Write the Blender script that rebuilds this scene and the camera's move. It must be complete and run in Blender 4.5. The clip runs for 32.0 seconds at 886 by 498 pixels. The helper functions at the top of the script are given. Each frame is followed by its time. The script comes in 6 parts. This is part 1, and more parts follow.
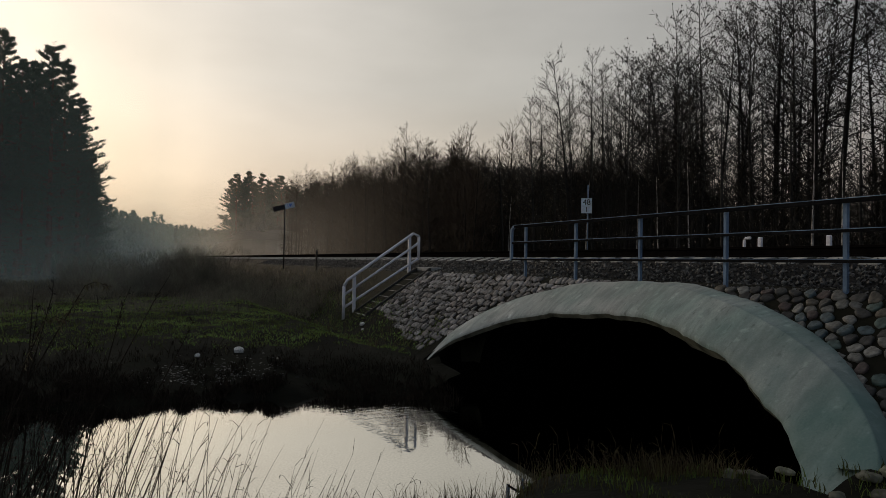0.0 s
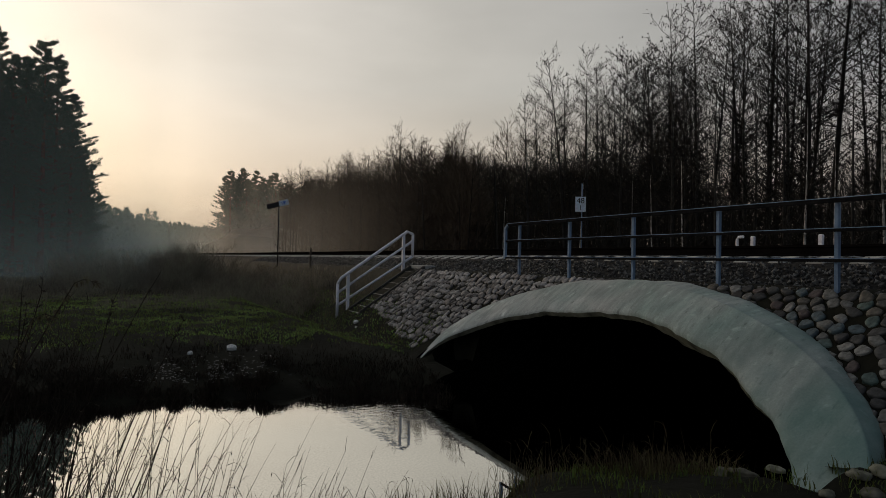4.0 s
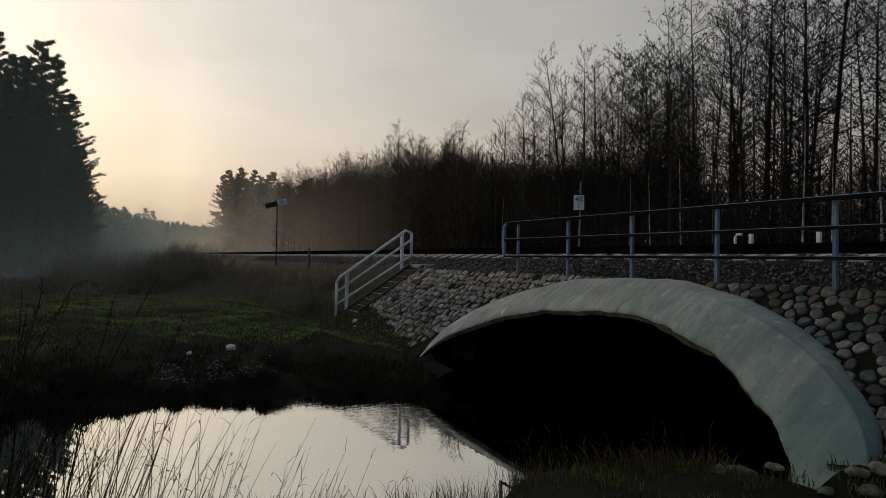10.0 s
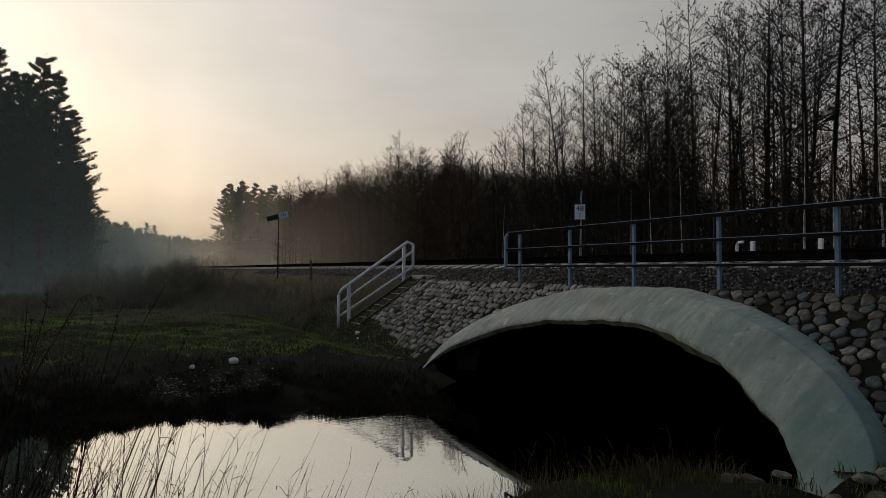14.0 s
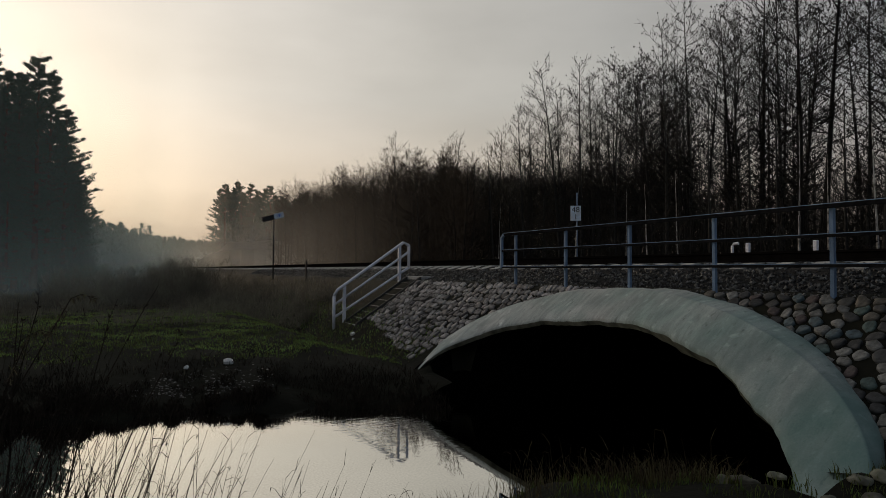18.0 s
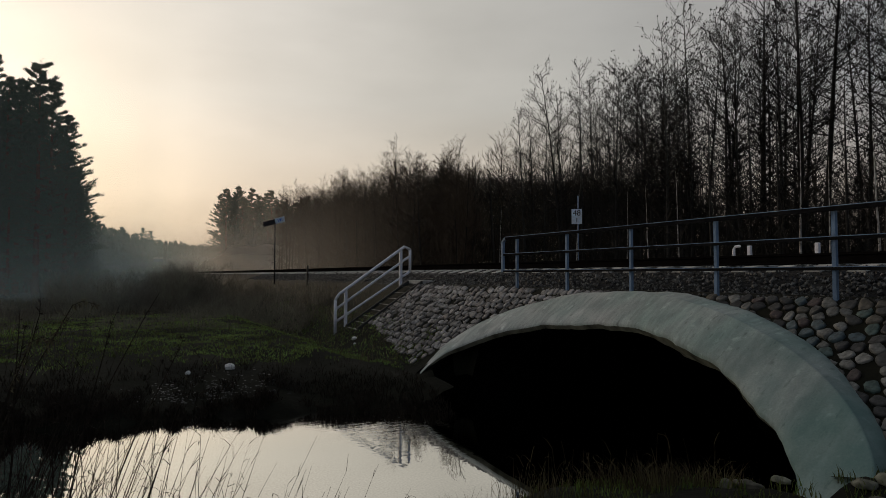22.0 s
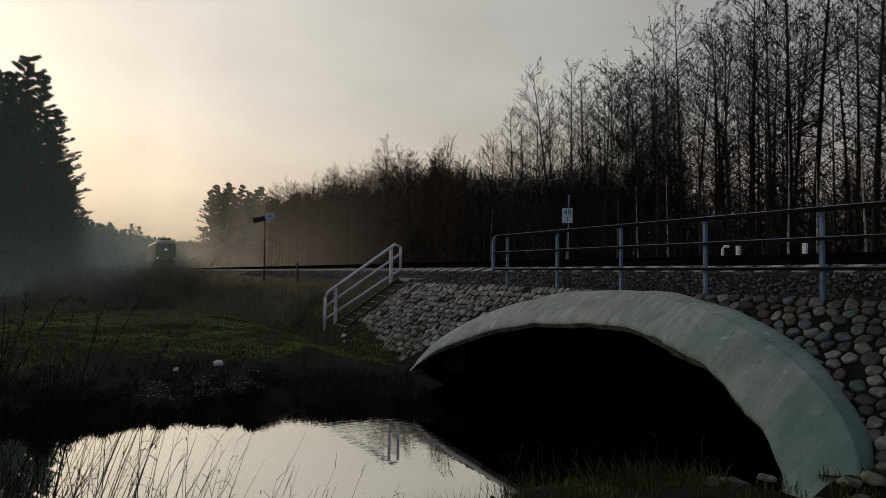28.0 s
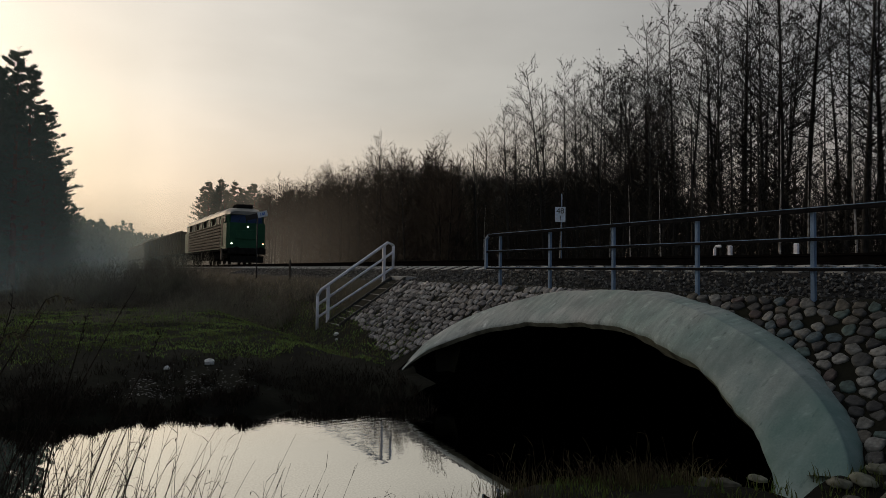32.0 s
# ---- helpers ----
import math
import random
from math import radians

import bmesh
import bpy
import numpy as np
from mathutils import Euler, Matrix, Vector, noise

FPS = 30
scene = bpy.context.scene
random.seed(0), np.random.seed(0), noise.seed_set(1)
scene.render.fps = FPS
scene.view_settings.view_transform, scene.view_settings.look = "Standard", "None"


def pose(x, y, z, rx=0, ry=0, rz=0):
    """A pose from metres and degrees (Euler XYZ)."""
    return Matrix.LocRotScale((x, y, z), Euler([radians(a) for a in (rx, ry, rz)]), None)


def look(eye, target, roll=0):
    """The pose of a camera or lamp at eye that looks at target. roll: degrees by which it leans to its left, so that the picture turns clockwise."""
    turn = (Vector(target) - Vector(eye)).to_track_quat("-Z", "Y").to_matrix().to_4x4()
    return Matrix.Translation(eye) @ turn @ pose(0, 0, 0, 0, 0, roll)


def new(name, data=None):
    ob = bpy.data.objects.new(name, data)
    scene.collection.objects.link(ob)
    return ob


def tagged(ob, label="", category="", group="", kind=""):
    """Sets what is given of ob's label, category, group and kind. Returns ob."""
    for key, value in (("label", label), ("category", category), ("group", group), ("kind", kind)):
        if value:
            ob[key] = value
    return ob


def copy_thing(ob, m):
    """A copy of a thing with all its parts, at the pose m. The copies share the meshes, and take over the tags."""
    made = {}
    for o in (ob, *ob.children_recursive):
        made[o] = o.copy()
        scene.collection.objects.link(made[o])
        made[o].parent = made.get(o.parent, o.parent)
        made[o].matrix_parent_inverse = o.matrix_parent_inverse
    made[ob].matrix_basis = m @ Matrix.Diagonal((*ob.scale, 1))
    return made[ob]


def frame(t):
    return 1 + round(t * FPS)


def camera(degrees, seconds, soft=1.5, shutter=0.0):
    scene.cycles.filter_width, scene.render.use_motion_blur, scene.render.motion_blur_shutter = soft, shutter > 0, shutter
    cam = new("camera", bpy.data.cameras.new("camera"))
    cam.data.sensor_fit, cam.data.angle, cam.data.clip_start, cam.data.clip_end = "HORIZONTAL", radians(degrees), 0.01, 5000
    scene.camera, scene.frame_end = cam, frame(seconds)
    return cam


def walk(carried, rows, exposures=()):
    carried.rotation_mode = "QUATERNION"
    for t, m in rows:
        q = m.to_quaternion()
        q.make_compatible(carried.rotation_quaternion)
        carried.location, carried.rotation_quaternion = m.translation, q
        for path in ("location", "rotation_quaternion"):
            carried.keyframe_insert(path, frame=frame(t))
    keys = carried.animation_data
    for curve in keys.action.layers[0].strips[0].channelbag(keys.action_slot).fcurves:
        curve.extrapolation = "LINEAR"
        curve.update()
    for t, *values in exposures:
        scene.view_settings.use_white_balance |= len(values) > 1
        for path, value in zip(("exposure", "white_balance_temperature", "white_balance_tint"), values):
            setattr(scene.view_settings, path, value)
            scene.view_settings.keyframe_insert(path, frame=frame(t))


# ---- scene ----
cam = camera(70, 32.0, 0.55)
# seconds, heading right of the track, tilt up, lean, eye
PATH = [
    (0, 26.747, 1.254, 0.969, -0.009, 0.001, 2.552), (0.5, 26.803, 1.147, 0.887, -0.000, 0.003, 2.571), (1, 26.899, 1.173, 0.976, -0.015, -0.003, 2.560),
    (1.5, 26.953, 1.149, 1.025, -0.007, -0.000, 2.558), (2, 27.053, 1.137, 1.062, -0.019, -0.008, 2.555), (2.5, 27.112, 1.153, 1.087, -0.007, 0.001, 2.552),
    (3, 27.216, 1.056, 1.028, -0.012, 0.005, 2.569), (3.5, 27.256, 1.101, 1.122, 0.003, -0.002, 2.556), (5.5, 27.026, 0.892, 0.980, 0.013, 0.005, 2.551),
    (6, 26.942, 0.843, 0.870, 0.002, 0.004, 2.555), (6.5, 27.022, 0.765, 0.827, 0.003, 0.006, 2.567), (7, 27.086, 0.805, 0.942, -0.002, -0.003, 2.549),
    (7.5, 27.194, 0.813, 0.961, -0.002, 0.006, 2.549), (8, 27.263, 0.750, 0.985, 0.000, 0.008, 2.562), (8.5, 27.309, 0.737, 0.991, 0.004, -0.001, 2.562),
    (9, 27.399, 0.773, 1.102, 0.000, -0.000, 2.549), (9.5, 27.495, 0.720, 1.069, 0.008, 0.008, 2.561), (10, 27.382, 0.938, 0.888, -0.001, -0.004, 2.564),
    (10.5, 27.310, 1.283, 0.682, -0.011, 0.003, 2.546), (11, 27.226, 1.399, 0.517, -0.004, -0.005, 2.560), (11.5, 27.150, 1.663, 0.350, -0.016, -0.001, 2.557),
    (12, 27.042, 1.898, 0.176, -0.010, -0.007, 2.559), (12.5, 27.046, 1.992, 0.144, -0.012, -0.001, 2.558), (13, 27.097, 1.986, 0.173, -0.006, 0.001, 2.558),
    (13.5, 27.171, 1.994, 0.179, -0.008, 0.002, 2.556), (14, 27.269, 1.947, 0.253, -0.018, -0.006, 2.557), (14.5, 27.339, 1.948, 0.256, -0.019, -0.004, 2.555),
    (16.5, 27.637, 1.911, 0.378, -0.008, 0.010, 2.550), (17, 27.726, 1.862, 0.371, -0.006, 0.014, 2.558), (17.5, 27.806, 1.876, 0.437, -0.012, 0.006, 2.549),
    (18, 27.641, 2.055, 0.371, -0.006, 0.010, 2.550), (18.5, 27.219, 2.346, 0.043, -0.016, -0.004, 2.569), (19, 27.136, 2.574, 0.010, -0.030, -0.011, 2.550),
    (19.5, 27.174, 2.487, -0.004, -0.010, -0.001, 2.565), (20, 27.287, 2.503, 0.041, -0.020, 0.001, 2.552), (20.5, 27.339, 2.453, 0.043, -0.012, 0.016, 2.557),
    (21, 27.412, 2.460, 0.131, -0.017, 0.010, 2.548), (21.5, 27.483, 2.444, 0.129, -0.012, 0.014, 2.551), (22, 27.549, 2.383, 0.128, -0.008, 0.017, 2.560),
    (22.5, 27.632, 2.421, 0.203, -0.013, 0.016, 2.546), (23, 27.705, 2.418, 0.232, -0.016, 0.011, 2.545), (23.5, 27.735, 2.345, 0.214, -0.006, 0.010, 2.557),
    (24, 27.811, 2.343, 0.273, -0.006, 0.012, 2.558), (24.5, 27.888, 2.385, 0.361, -0.015, 0.011, 2.543), (25, 27.962, 2.319, 0.374, -0.011, 0.014, 2.557),
    (25.5, 28.059, 2.346, 0.437, -0.021, 0.014, 2.541), (27.5, 28.336, 2.271, 0.525, -0.007, 0.021, 2.545), (28, 28.399, 2.229, 0.542, -0.005, 0.021, 2.551),
    (28.5, 28.470, 2.229, 0.576, -0.004, 0.023, 2.550), (29, 28.537, 2.162, 0.588, -0.003, 0.023, 2.554), (29.5, 28.637, 2.148, 0.675, 0.001, 0.024, 2.550),
    (30, 28.702, 2.132, 0.701, -0.002, 0.025, 2.547), (30.5, 28.783, 2.070, 0.701, -0.007, 0.040, 2.548), (31, 28.844, 2.067, 0.724, -0.010, 0.040, 2.546),
    (31.5, 28.900, 2.002, 0.749, 0.006, 0.036, 2.560), (32, 29.016, 2.036, 0.723, 0.014, 0.037, 2.571),
]


def aim(turn, tilt, lean, x, y, z):
    a, b = radians(turn), radians(tilt)
    way = Vector((math.sin(a) * math.cos(b), math.cos(a) * math.cos(b), math.sin(b)))
    eye = Vector((x, y, z))
    return look(eye, eye + way * 10, lean)


walk(cam, [(r[0], aim(*r[1:])) for r in PATH], exposures=[(0, 0.0), (32, 0.0)])

import functools

# ---- world and sun ----
SUN_AZ, SUN_EL = radians(-10.5), radians(11.0)  # left of the track's far end, low in the haze
SUN_DIR = Vector((math.sin(SUN_AZ) * math.cos(SUN_EL), math.cos(SUN_AZ) * math.cos(SUN_EL), math.sin(SUN_EL)))


def build_world():
    w = bpy.data.worlds.new("hazy_evening_sky")
    scene.world = w
    w.use_nodes = True
    nt = w.node_tree
    nt.nodes.clear()
    N, L = nt.nodes.new, nt.links.new
    out, bg = N("ShaderNodeOutputWorld"), N("ShaderNodeBackground")
    sky = N("ShaderNodeTexSky")
    sky.sky_type, sky.sun_disc = "NISHITA", False
    sky.sun_elevation, sky.sun_rotation = SUN_EL, SUN_AZ
    sky.dust_density, sky.air_density, sky.ozone_density = 6.0, 1.0, 1.0
    tc = N("ShaderNodeTexCoord")
    # thin high cloud: warm towards the sun, grey away from it
    dot = N("ShaderNodeVectorMath")
    dot.operation = "DOT_PRODUCT"
    dot.inputs[1].default_value = SUN_DIR
    L(tc.outputs["Generated"], dot.inputs[0])
    glow = N("ShaderNodeValToRGB")
    el = glow.color_ramp.elements
    el[0].position, el[0].color = 0.0, (0.15, 0.175, 0.21, 1)
    el[1].position, el[1].color = 1.0, (0.94, 0.888, 0.805, 1)
    for p, c in ((0.22, (0.28, 0.287, 0.295, 1)), (0.42, (0.368, 0.36, 0.348, 1)), (0.62, (0.472, 0.46, 0.43, 1)), (0.80, (0.58, 0.555, 0.502, 1)), (0.93, (0.745, 0.705, 0.64, 1)), (0.985, (0.885, 0.83, 0.745, 1))):
        e = el.new(p)
        e.color = c
    L(dot.outputs["Value"], glow.inputs["Fac"])
    # soft streaks in the cloud sheet
    mp = N("ShaderNodeMapping")
    mp.inputs["Scale"].default_value = (3.0, 3.0, 9.0)
    L(tc.outputs["Generated"], mp.inputs["Vector"])
    nz = N("ShaderNodeTexNoise")
    nz.inputs["Scale"].default_value, nz.inputs["Detail"].default_value = 1.3, 5.0
    L(mp.outputs["Vector"], nz.inputs["Vector"])
    mr = N("ShaderNodeMapRange")
    mr.inputs["From Min"].default_value, mr.inputs["From Max"].default_value = 0.3, 0.7
    mr.inputs["To Min"].default_value, mr.inputs["To Max"].default_value = 0.93, 1.07
    L(nz.outputs["Fac"], mr.inputs["Value"])
    # the band of thicker, redder air over the horizon
    sep = N("ShaderNodeSeparateXYZ")
    L(tc.outputs["Generated"], sep.inputs["Vector"])
    hz = N("ShaderNodeValToRGB")
    h = hz.color_ramp.elements
    h[0].position, h[0].color = 0.0, (1.08, 0.88, 0.70, 1)
    h[1].position, h[1].color = 0.26, (1, 1, 1, 1)
    top = h.new(0.75)
    top.color = (0.85, 0.87, 0.92, 1)
    L(sep.outputs["Z"], hz.inputs["Fac"])
    m1 = N("ShaderNodeMix")
    m1.data_type, m1.blend_type = "RGBA", "MULTIPLY"
    m1.inputs["Factor"].default_value = 1.0
    L(glow.outputs["Color"], m1.inputs[6])
    L(hz.outputs["Color"], m1.inputs[7])
    m2 = N("ShaderNodeVectorMath")
    m2.operation = "SCALE"
    L(m1.outputs[2], m2.inputs[0])
    L(mr.outputs["Result"], m2.inputs["Scale"])
    sc = N("ShaderNodeVectorMath")
    sc.operation = "SCALE"
    sc.inputs["Scale"].default_value = 0.06
    L(sky.outputs["Color"], sc.inputs[0])
    mix = N("ShaderNodeMix")
    mix.data_type = "RGBA"
    mix.inputs["Factor"].default_value = 0.88
    L(sc.outputs["Vector"], mix.inputs[6])
    L(m2.outputs["Vector"], mix.inputs[7])
    bg.inputs["Strength"].default_value = 1.0
    L(mix.outputs[2], bg.inputs["Color"])
    L(bg.outputs["Background"], out.inputs["Surface"])


build_world()
sun_data = bpy.data.lights.new("sun", "SUN")
sun_data.energy, sun_data.angle, sun_data.color = 1.1, radians(4.0), (1.0, 0.78, 0.55)
sun = new("sun", sun_data)
sun.matrix_world = look(SUN_DIR * 100, (0, 0, 0))

# ---- materials ----


def material(name, base, rough=0.8, metal=0.0, dark=None, scale=8.0, detail=None, bump=0.0, bump_scale=40.0, rand=0.0, island=False, emit=0.0, spec=None, warm=None, warm_scale=1.5, transl=None):
    """base to dark by coarse noise, fine grain over it, bump, and a shade that varies from piece to piece."""
    m = bpy.data.materials.new(name)
    m.use_nodes = True
    nt = m.node_tree
    N, L = nt.nodes.new, nt.links.new
    b = nt.nodes["Principled BSDF"]
    b.inputs["Roughness"].default_value, b.inputs["Metallic"].default_value = rough, metal
    b.inputs["Specular IOR Level"].default_value = spec if spec is not None else 0.12 if rough >= 0.7 else 0.5
    tc = N("ShaderNodeTexCoord")
    dark = dark or tuple(c * 0.6 for c in base)
    nz = N("ShaderNodeTexNoise")
    nz.inputs["Scale"].default_value, nz.inputs["Detail"].default_value = scale, 6.0
    L(tc.outputs["Object"], nz.inputs["Vector"])
    rp = N("ShaderNodeValToRGB")
    e = rp.color_ramp.elements
    e[0].position, e[0].color = 0.33, (*dark, 1)
    e[1].position, e[1].color = 0.68, (*base, 1)
    L(nz.outputs["Fac"], rp.inputs["Fac"])
    col = rp.outputs["Color"]
    if warm:
        n2 = N("ShaderNodeTexNoise")
        n2.inputs["Scale"].default_value, n2.inputs["Detail"].default_value = warm_scale, 4.0
        L(tc.outputs["Object"], n2.inputs["Vector"])
        r2 = N("ShaderNodeMapRange")
        r2.inputs["From Min"].default_value, r2.inputs["From Max"].default_value = 0.45, 0.68
        L(n2.outputs["Fac"], r2.inputs["Value"])
        mx = N("ShaderNodeMix")
        mx.data_type = "RGBA"
        L(r2.outputs["Result"], mx.inputs["Factor"])
        L(col, mx.inputs[6])
        mx.inputs[7].default_value = (*warm, 1)
        col = mx.outputs[2]
    g = N("ShaderNodeTexNoise")
    g.inputs["Scale"].default_value, g.inputs["Detail"].default_value = bump_scale, 5.0
    L(tc.outputs["Object"], g.inputs["Vector"])
    gr = N("ShaderNodeMapRange")
    gr.inputs["To Min"].default_value, gr.inputs["To Max"].default_value = 0.75, 1.25
    L(g.outputs["Fac"], gr.inputs["Value"])
    s = N("ShaderNodeVectorMath")
    s.operation = "SCALE"
    L(col, s.inputs[0])
    L(gr.outputs["Result"], s.inputs["Scale"])
    col = s.outputs["Vector"]
    if rand:
        if island:
            geo = N("ShaderNodeNewGeometry")
            src = geo.outputs["Random Per Island"]
        else:
            oi = N("ShaderNodeObjectInfo")
            src = oi.outputs["Random"]
        rr = N("ShaderNodeMapRange")
        rr.inputs["To Min"].default_value, rr.inputs["To Max"].default_value = 1 - rand, 1 + rand
        L(src, rr.inputs["Value"])
        s2 = N("ShaderNodeVectorMath")
        s2.operation = "SCALE"
        L(col, s2.inputs[0])
        L(rr.outputs["Result"], s2.inputs["Scale"])
        hs = N("ShaderNodeHueSaturation")
        hr = N("ShaderNodeMapRange")
        hr.inputs["To Min"].default_value, hr.inputs["To Max"].default_value = 0.5 - 0.08 * rand, 0.5 + 0.08 * rand
        L(src, hr.inputs["Value"])
        L(hr.outputs["Result"], hs.inputs["Hue"])
        L(s2.outputs["Vector"], hs.inputs["Color"])
        col = hs.outputs["Color"]
    L(col, b.inputs["Base Color"])
    if bump:
        bp = N("ShaderNodeBump")
        bp.inputs["Strength"].default_value, bp.inputs["Distance"].default_value = min(1.0, bump * 20), bump
        L(g.outputs["Fac"], bp.inputs["Height"])
        L(bp.outputs["Normal"], b.inputs["Normal"])
    if emit:
        b.inputs["Emission Color"].default_value = (*base, 1)
        b.inputs["Emission Strength"].default_value = emit
    if transl:
        tr, ms = N("ShaderNodeBsdfTranslucent"), N("ShaderNodeMixShader")
        L(col, tr.inputs["Color"])
        ms.inputs["Fac"].default_value = transl
        L(b.outputs["BSDF"], ms.inputs[1])
        L(tr.outputs["BSDF"], ms.inputs[2])
        L(ms.outputs["Shader"], nt.nodes["Material Output"].inputs["Surface"])
    return m


def water_material():
    m = material("pond_water", (0.66, 0.65, 0.60), 0.012, metal=1.0, dark=(0.64, 0.63, 0.58), scale=0.7)
    nt = m.node_tree
    N, L = nt.nodes.new, nt.links.new
    b = nt.nodes["Principled BSDF"]
    b.inputs["IOR"].default_value, b.inputs["Specular IOR Level"].default_value = 1.33, 0.5
    tc = N("ShaderNodeTexCoord")
    mp = N("ShaderNodeMapping")
    mp.inputs["Rotation"].default_value = (0, 0, radians(-27))
    mp.inputs["Scale"].default_value = (0.7, 2.6, 1)
    L(tc.outputs["Object"], mp.inputs["Vector"])
    a = N("ShaderNodeTexNoise")
    a.inputs["Scale"].default_value, a.inputs["Detail"].default_value = 4.0, 3.0
    L(mp.outputs["Vector"], a.inputs["Vector"])
    # ripples gather in the middle of the pond, where the current leaves the culvert
    vd = N("ShaderNodeVectorMath")
    vd.operation = "DISTANCE"
    vd.inputs[1].default_value = (4.4, 10.0, 0.2)
    L(tc.outputs["Object"], vd.inputs[0])
    mr = N("ShaderNodeMapRange")
    mr.inputs["From Min"].default_value, mr.inputs["From Max"].default_value = 0.5, 3.4
    mr.inputs["To Min"].default_value, mr.inputs["To Max"].default_value = 1.0, 0.03
    L(vd.outputs["Value"], mr.inputs["Value"])
    mu = N("ShaderNodeMath")
    mu.operation = "MULTIPLY"
    L(a.outputs["Fac"], mu.inputs[0])
    L(mr.outputs["Result"], mu.inputs[1])
    bp = N("ShaderNodeBump")
    bp.inputs["Strength"].default_value, bp.inputs["Distance"].default_value = 0.3, 0.010
    L(mu.outputs["Value"], bp.inputs["Height"])
    L(bp.outputs["Normal"], b.inputs["Normal"])
    return m


def mist_material(name, strength, top, end, start=None, tint=(0.84, 0.93, 0.93)):
    """Drifting ground mist: passes most light, scatters the rest, thins out upwards and at its ragged edges."""
    m = bpy.data.materials.new(name)
    m.use_nodes = True
    nt = m.node_tree
    nt.nodes.clear()
    N, L = nt.nodes.new, nt.links.new
    out, mix = N("ShaderNodeOutputMaterial"), N("ShaderNodeMixShader")
    tp, df, tl, ad = N("ShaderNodeBsdfTransparent"), N("ShaderNodeBsdfDiffuse"), N("ShaderNodeBsdfTranslucent"), N("ShaderNodeMixShader")
    df.inputs["Color"].default_value = tl.inputs["Color"].default_value = (*tint, 1)
    ad.inputs["Fac"].default_value = 0.6
    L(df.outputs["BSDF"], ad.inputs[1])
    L(tl.outputs["BSDF"], ad.inputs[2])
    tc, sep = N("ShaderNodeTexCoord"), N("ShaderNodeSeparateXYZ")
    L(tc.outputs["Object"], sep.inputs["Vector"])
    nz = N("ShaderNodeTexNoise")
    nz.inputs["Scale"].default_value, nz.inputs["Detail"].default_value = 0.05, 3.0
    L(tc.outputs["Object"], nz.inputs["Vector"])
    hr = N("ShaderNodeMapRange")
    hr.interpolation_type = "SMOOTHSTEP"
    hr.inputs["From Min"].default_value, hr.inputs["From Max"].default_value = 1.0, top
    hr.inputs["To Min"].default_value, hr.inputs["To Max"].default_value = strength, 0.0
    L(sep.outputs["Z"], hr.inputs["Value"])
    nr = N("ShaderNodeMapRange")
    nr.inputs["From Min"].default_value, nr.inputs["From Max"].default_value = 0.3, 0.7
    nr.inputs["To Min"].default_value, nr.inputs["To Max"].default_value = 0.7, 1.2
    L(nz.outputs["Fac"], nr.inputs["Value"])
    mu = N("ShaderNodeMath")
    mu.operation = "MULTIPLY"
    L(hr.outputs["Result"], mu.inputs[0])
    L(nr.outputs["Result"], mu.inputs[1])
    xr = N("ShaderNodeMapRange")
    xr.interpolation_type = "SMOOTHSTEP"
    xr.inputs["From Min"].default_value, xr.inputs["From Max"].default_value = end * 0.35, end
    xr.inputs["To Min"].default_value, xr.inputs["To Max"].default_value = 1.0, 0.0
    L(sep.outputs["X"], xr.inputs["Value"])
    mv = N("ShaderNodeMath")
    mv.operation = "MULTIPLY"
    L(mu.outputs["Value"], mv.inputs[0])
    L(xr.outputs["Result"], mv.inputs[1])
    fac = mv.outputs["Value"]
    if start is not None:
        sr = N("ShaderNodeMapRange")
        sr.interpolation_type = "SMOOTHSTEP"
        sr.inputs["From Min"].default_value, sr.inputs["From Max"].default_value = start, start + 9.0
        L(sep.outputs["X"], sr.inputs["Value"])
        ms = N("ShaderNodeMath")
        ms.operation = "MULTIPLY"
        L(fac, ms.inputs[0])
        L(sr.outputs["Result"], ms.inputs[1])
        fac = ms.outputs["Value"]
    L(fac, mix.inputs["Fac"])
    L(tp.outputs["BSDF"], mix.inputs[1])
    L(ad.outputs["Shader"], mix.inputs[2])
    L(mix.outputs["Shader"], out.inputs["Surface"])
    return m


def stone_material(name, island, shades):
    """Field stones: each its own shade, speckled and slightly rough."""
    m = material(name, (1.0, 1.0, 1.0), 0.6, spec=0.35, dark=(0.36, 0.36, 0.35), scale=17, bump=0.02, bump_scale=30)
    nt = m.node_tree
    N, L = nt.nodes.new, nt.links.new
    b = nt.nodes["Principled BSDF"]
    src = b.inputs["Base Color"].links[0].from_socket
    rnd = N("ShaderNodeNewGeometry").outputs["Random Per Island"] if island else N("ShaderNodeObjectInfo").outputs["Random"]
    ramp = N("ShaderNodeValToRGB")
    ramp.color_ramp.interpolation = "CONSTANT"
    e = ramp.color_ramp.elements
    e[0].color, e[1].color, e[1].position = (*shades[0], 1), (*shades[1], 1), 1 / len(shades)
    for k in range(2, len(shades)):
        e.new(k / len(shades)).color = (*shades[k], 1)
    L(rnd, ramp.inputs["Fac"])
    mx = N("ShaderNodeMix")
    mx.data_type, mx.blend_type = "RGBA", "MULTIPLY"
    mx.inputs["Factor"].default_value = 1.0
    L(ramp.outputs["Color"], mx.inputs[6])
    L(src, mx.inputs[7])
    L(mx.outputs[2], b.inputs["Base Color"])
    return m


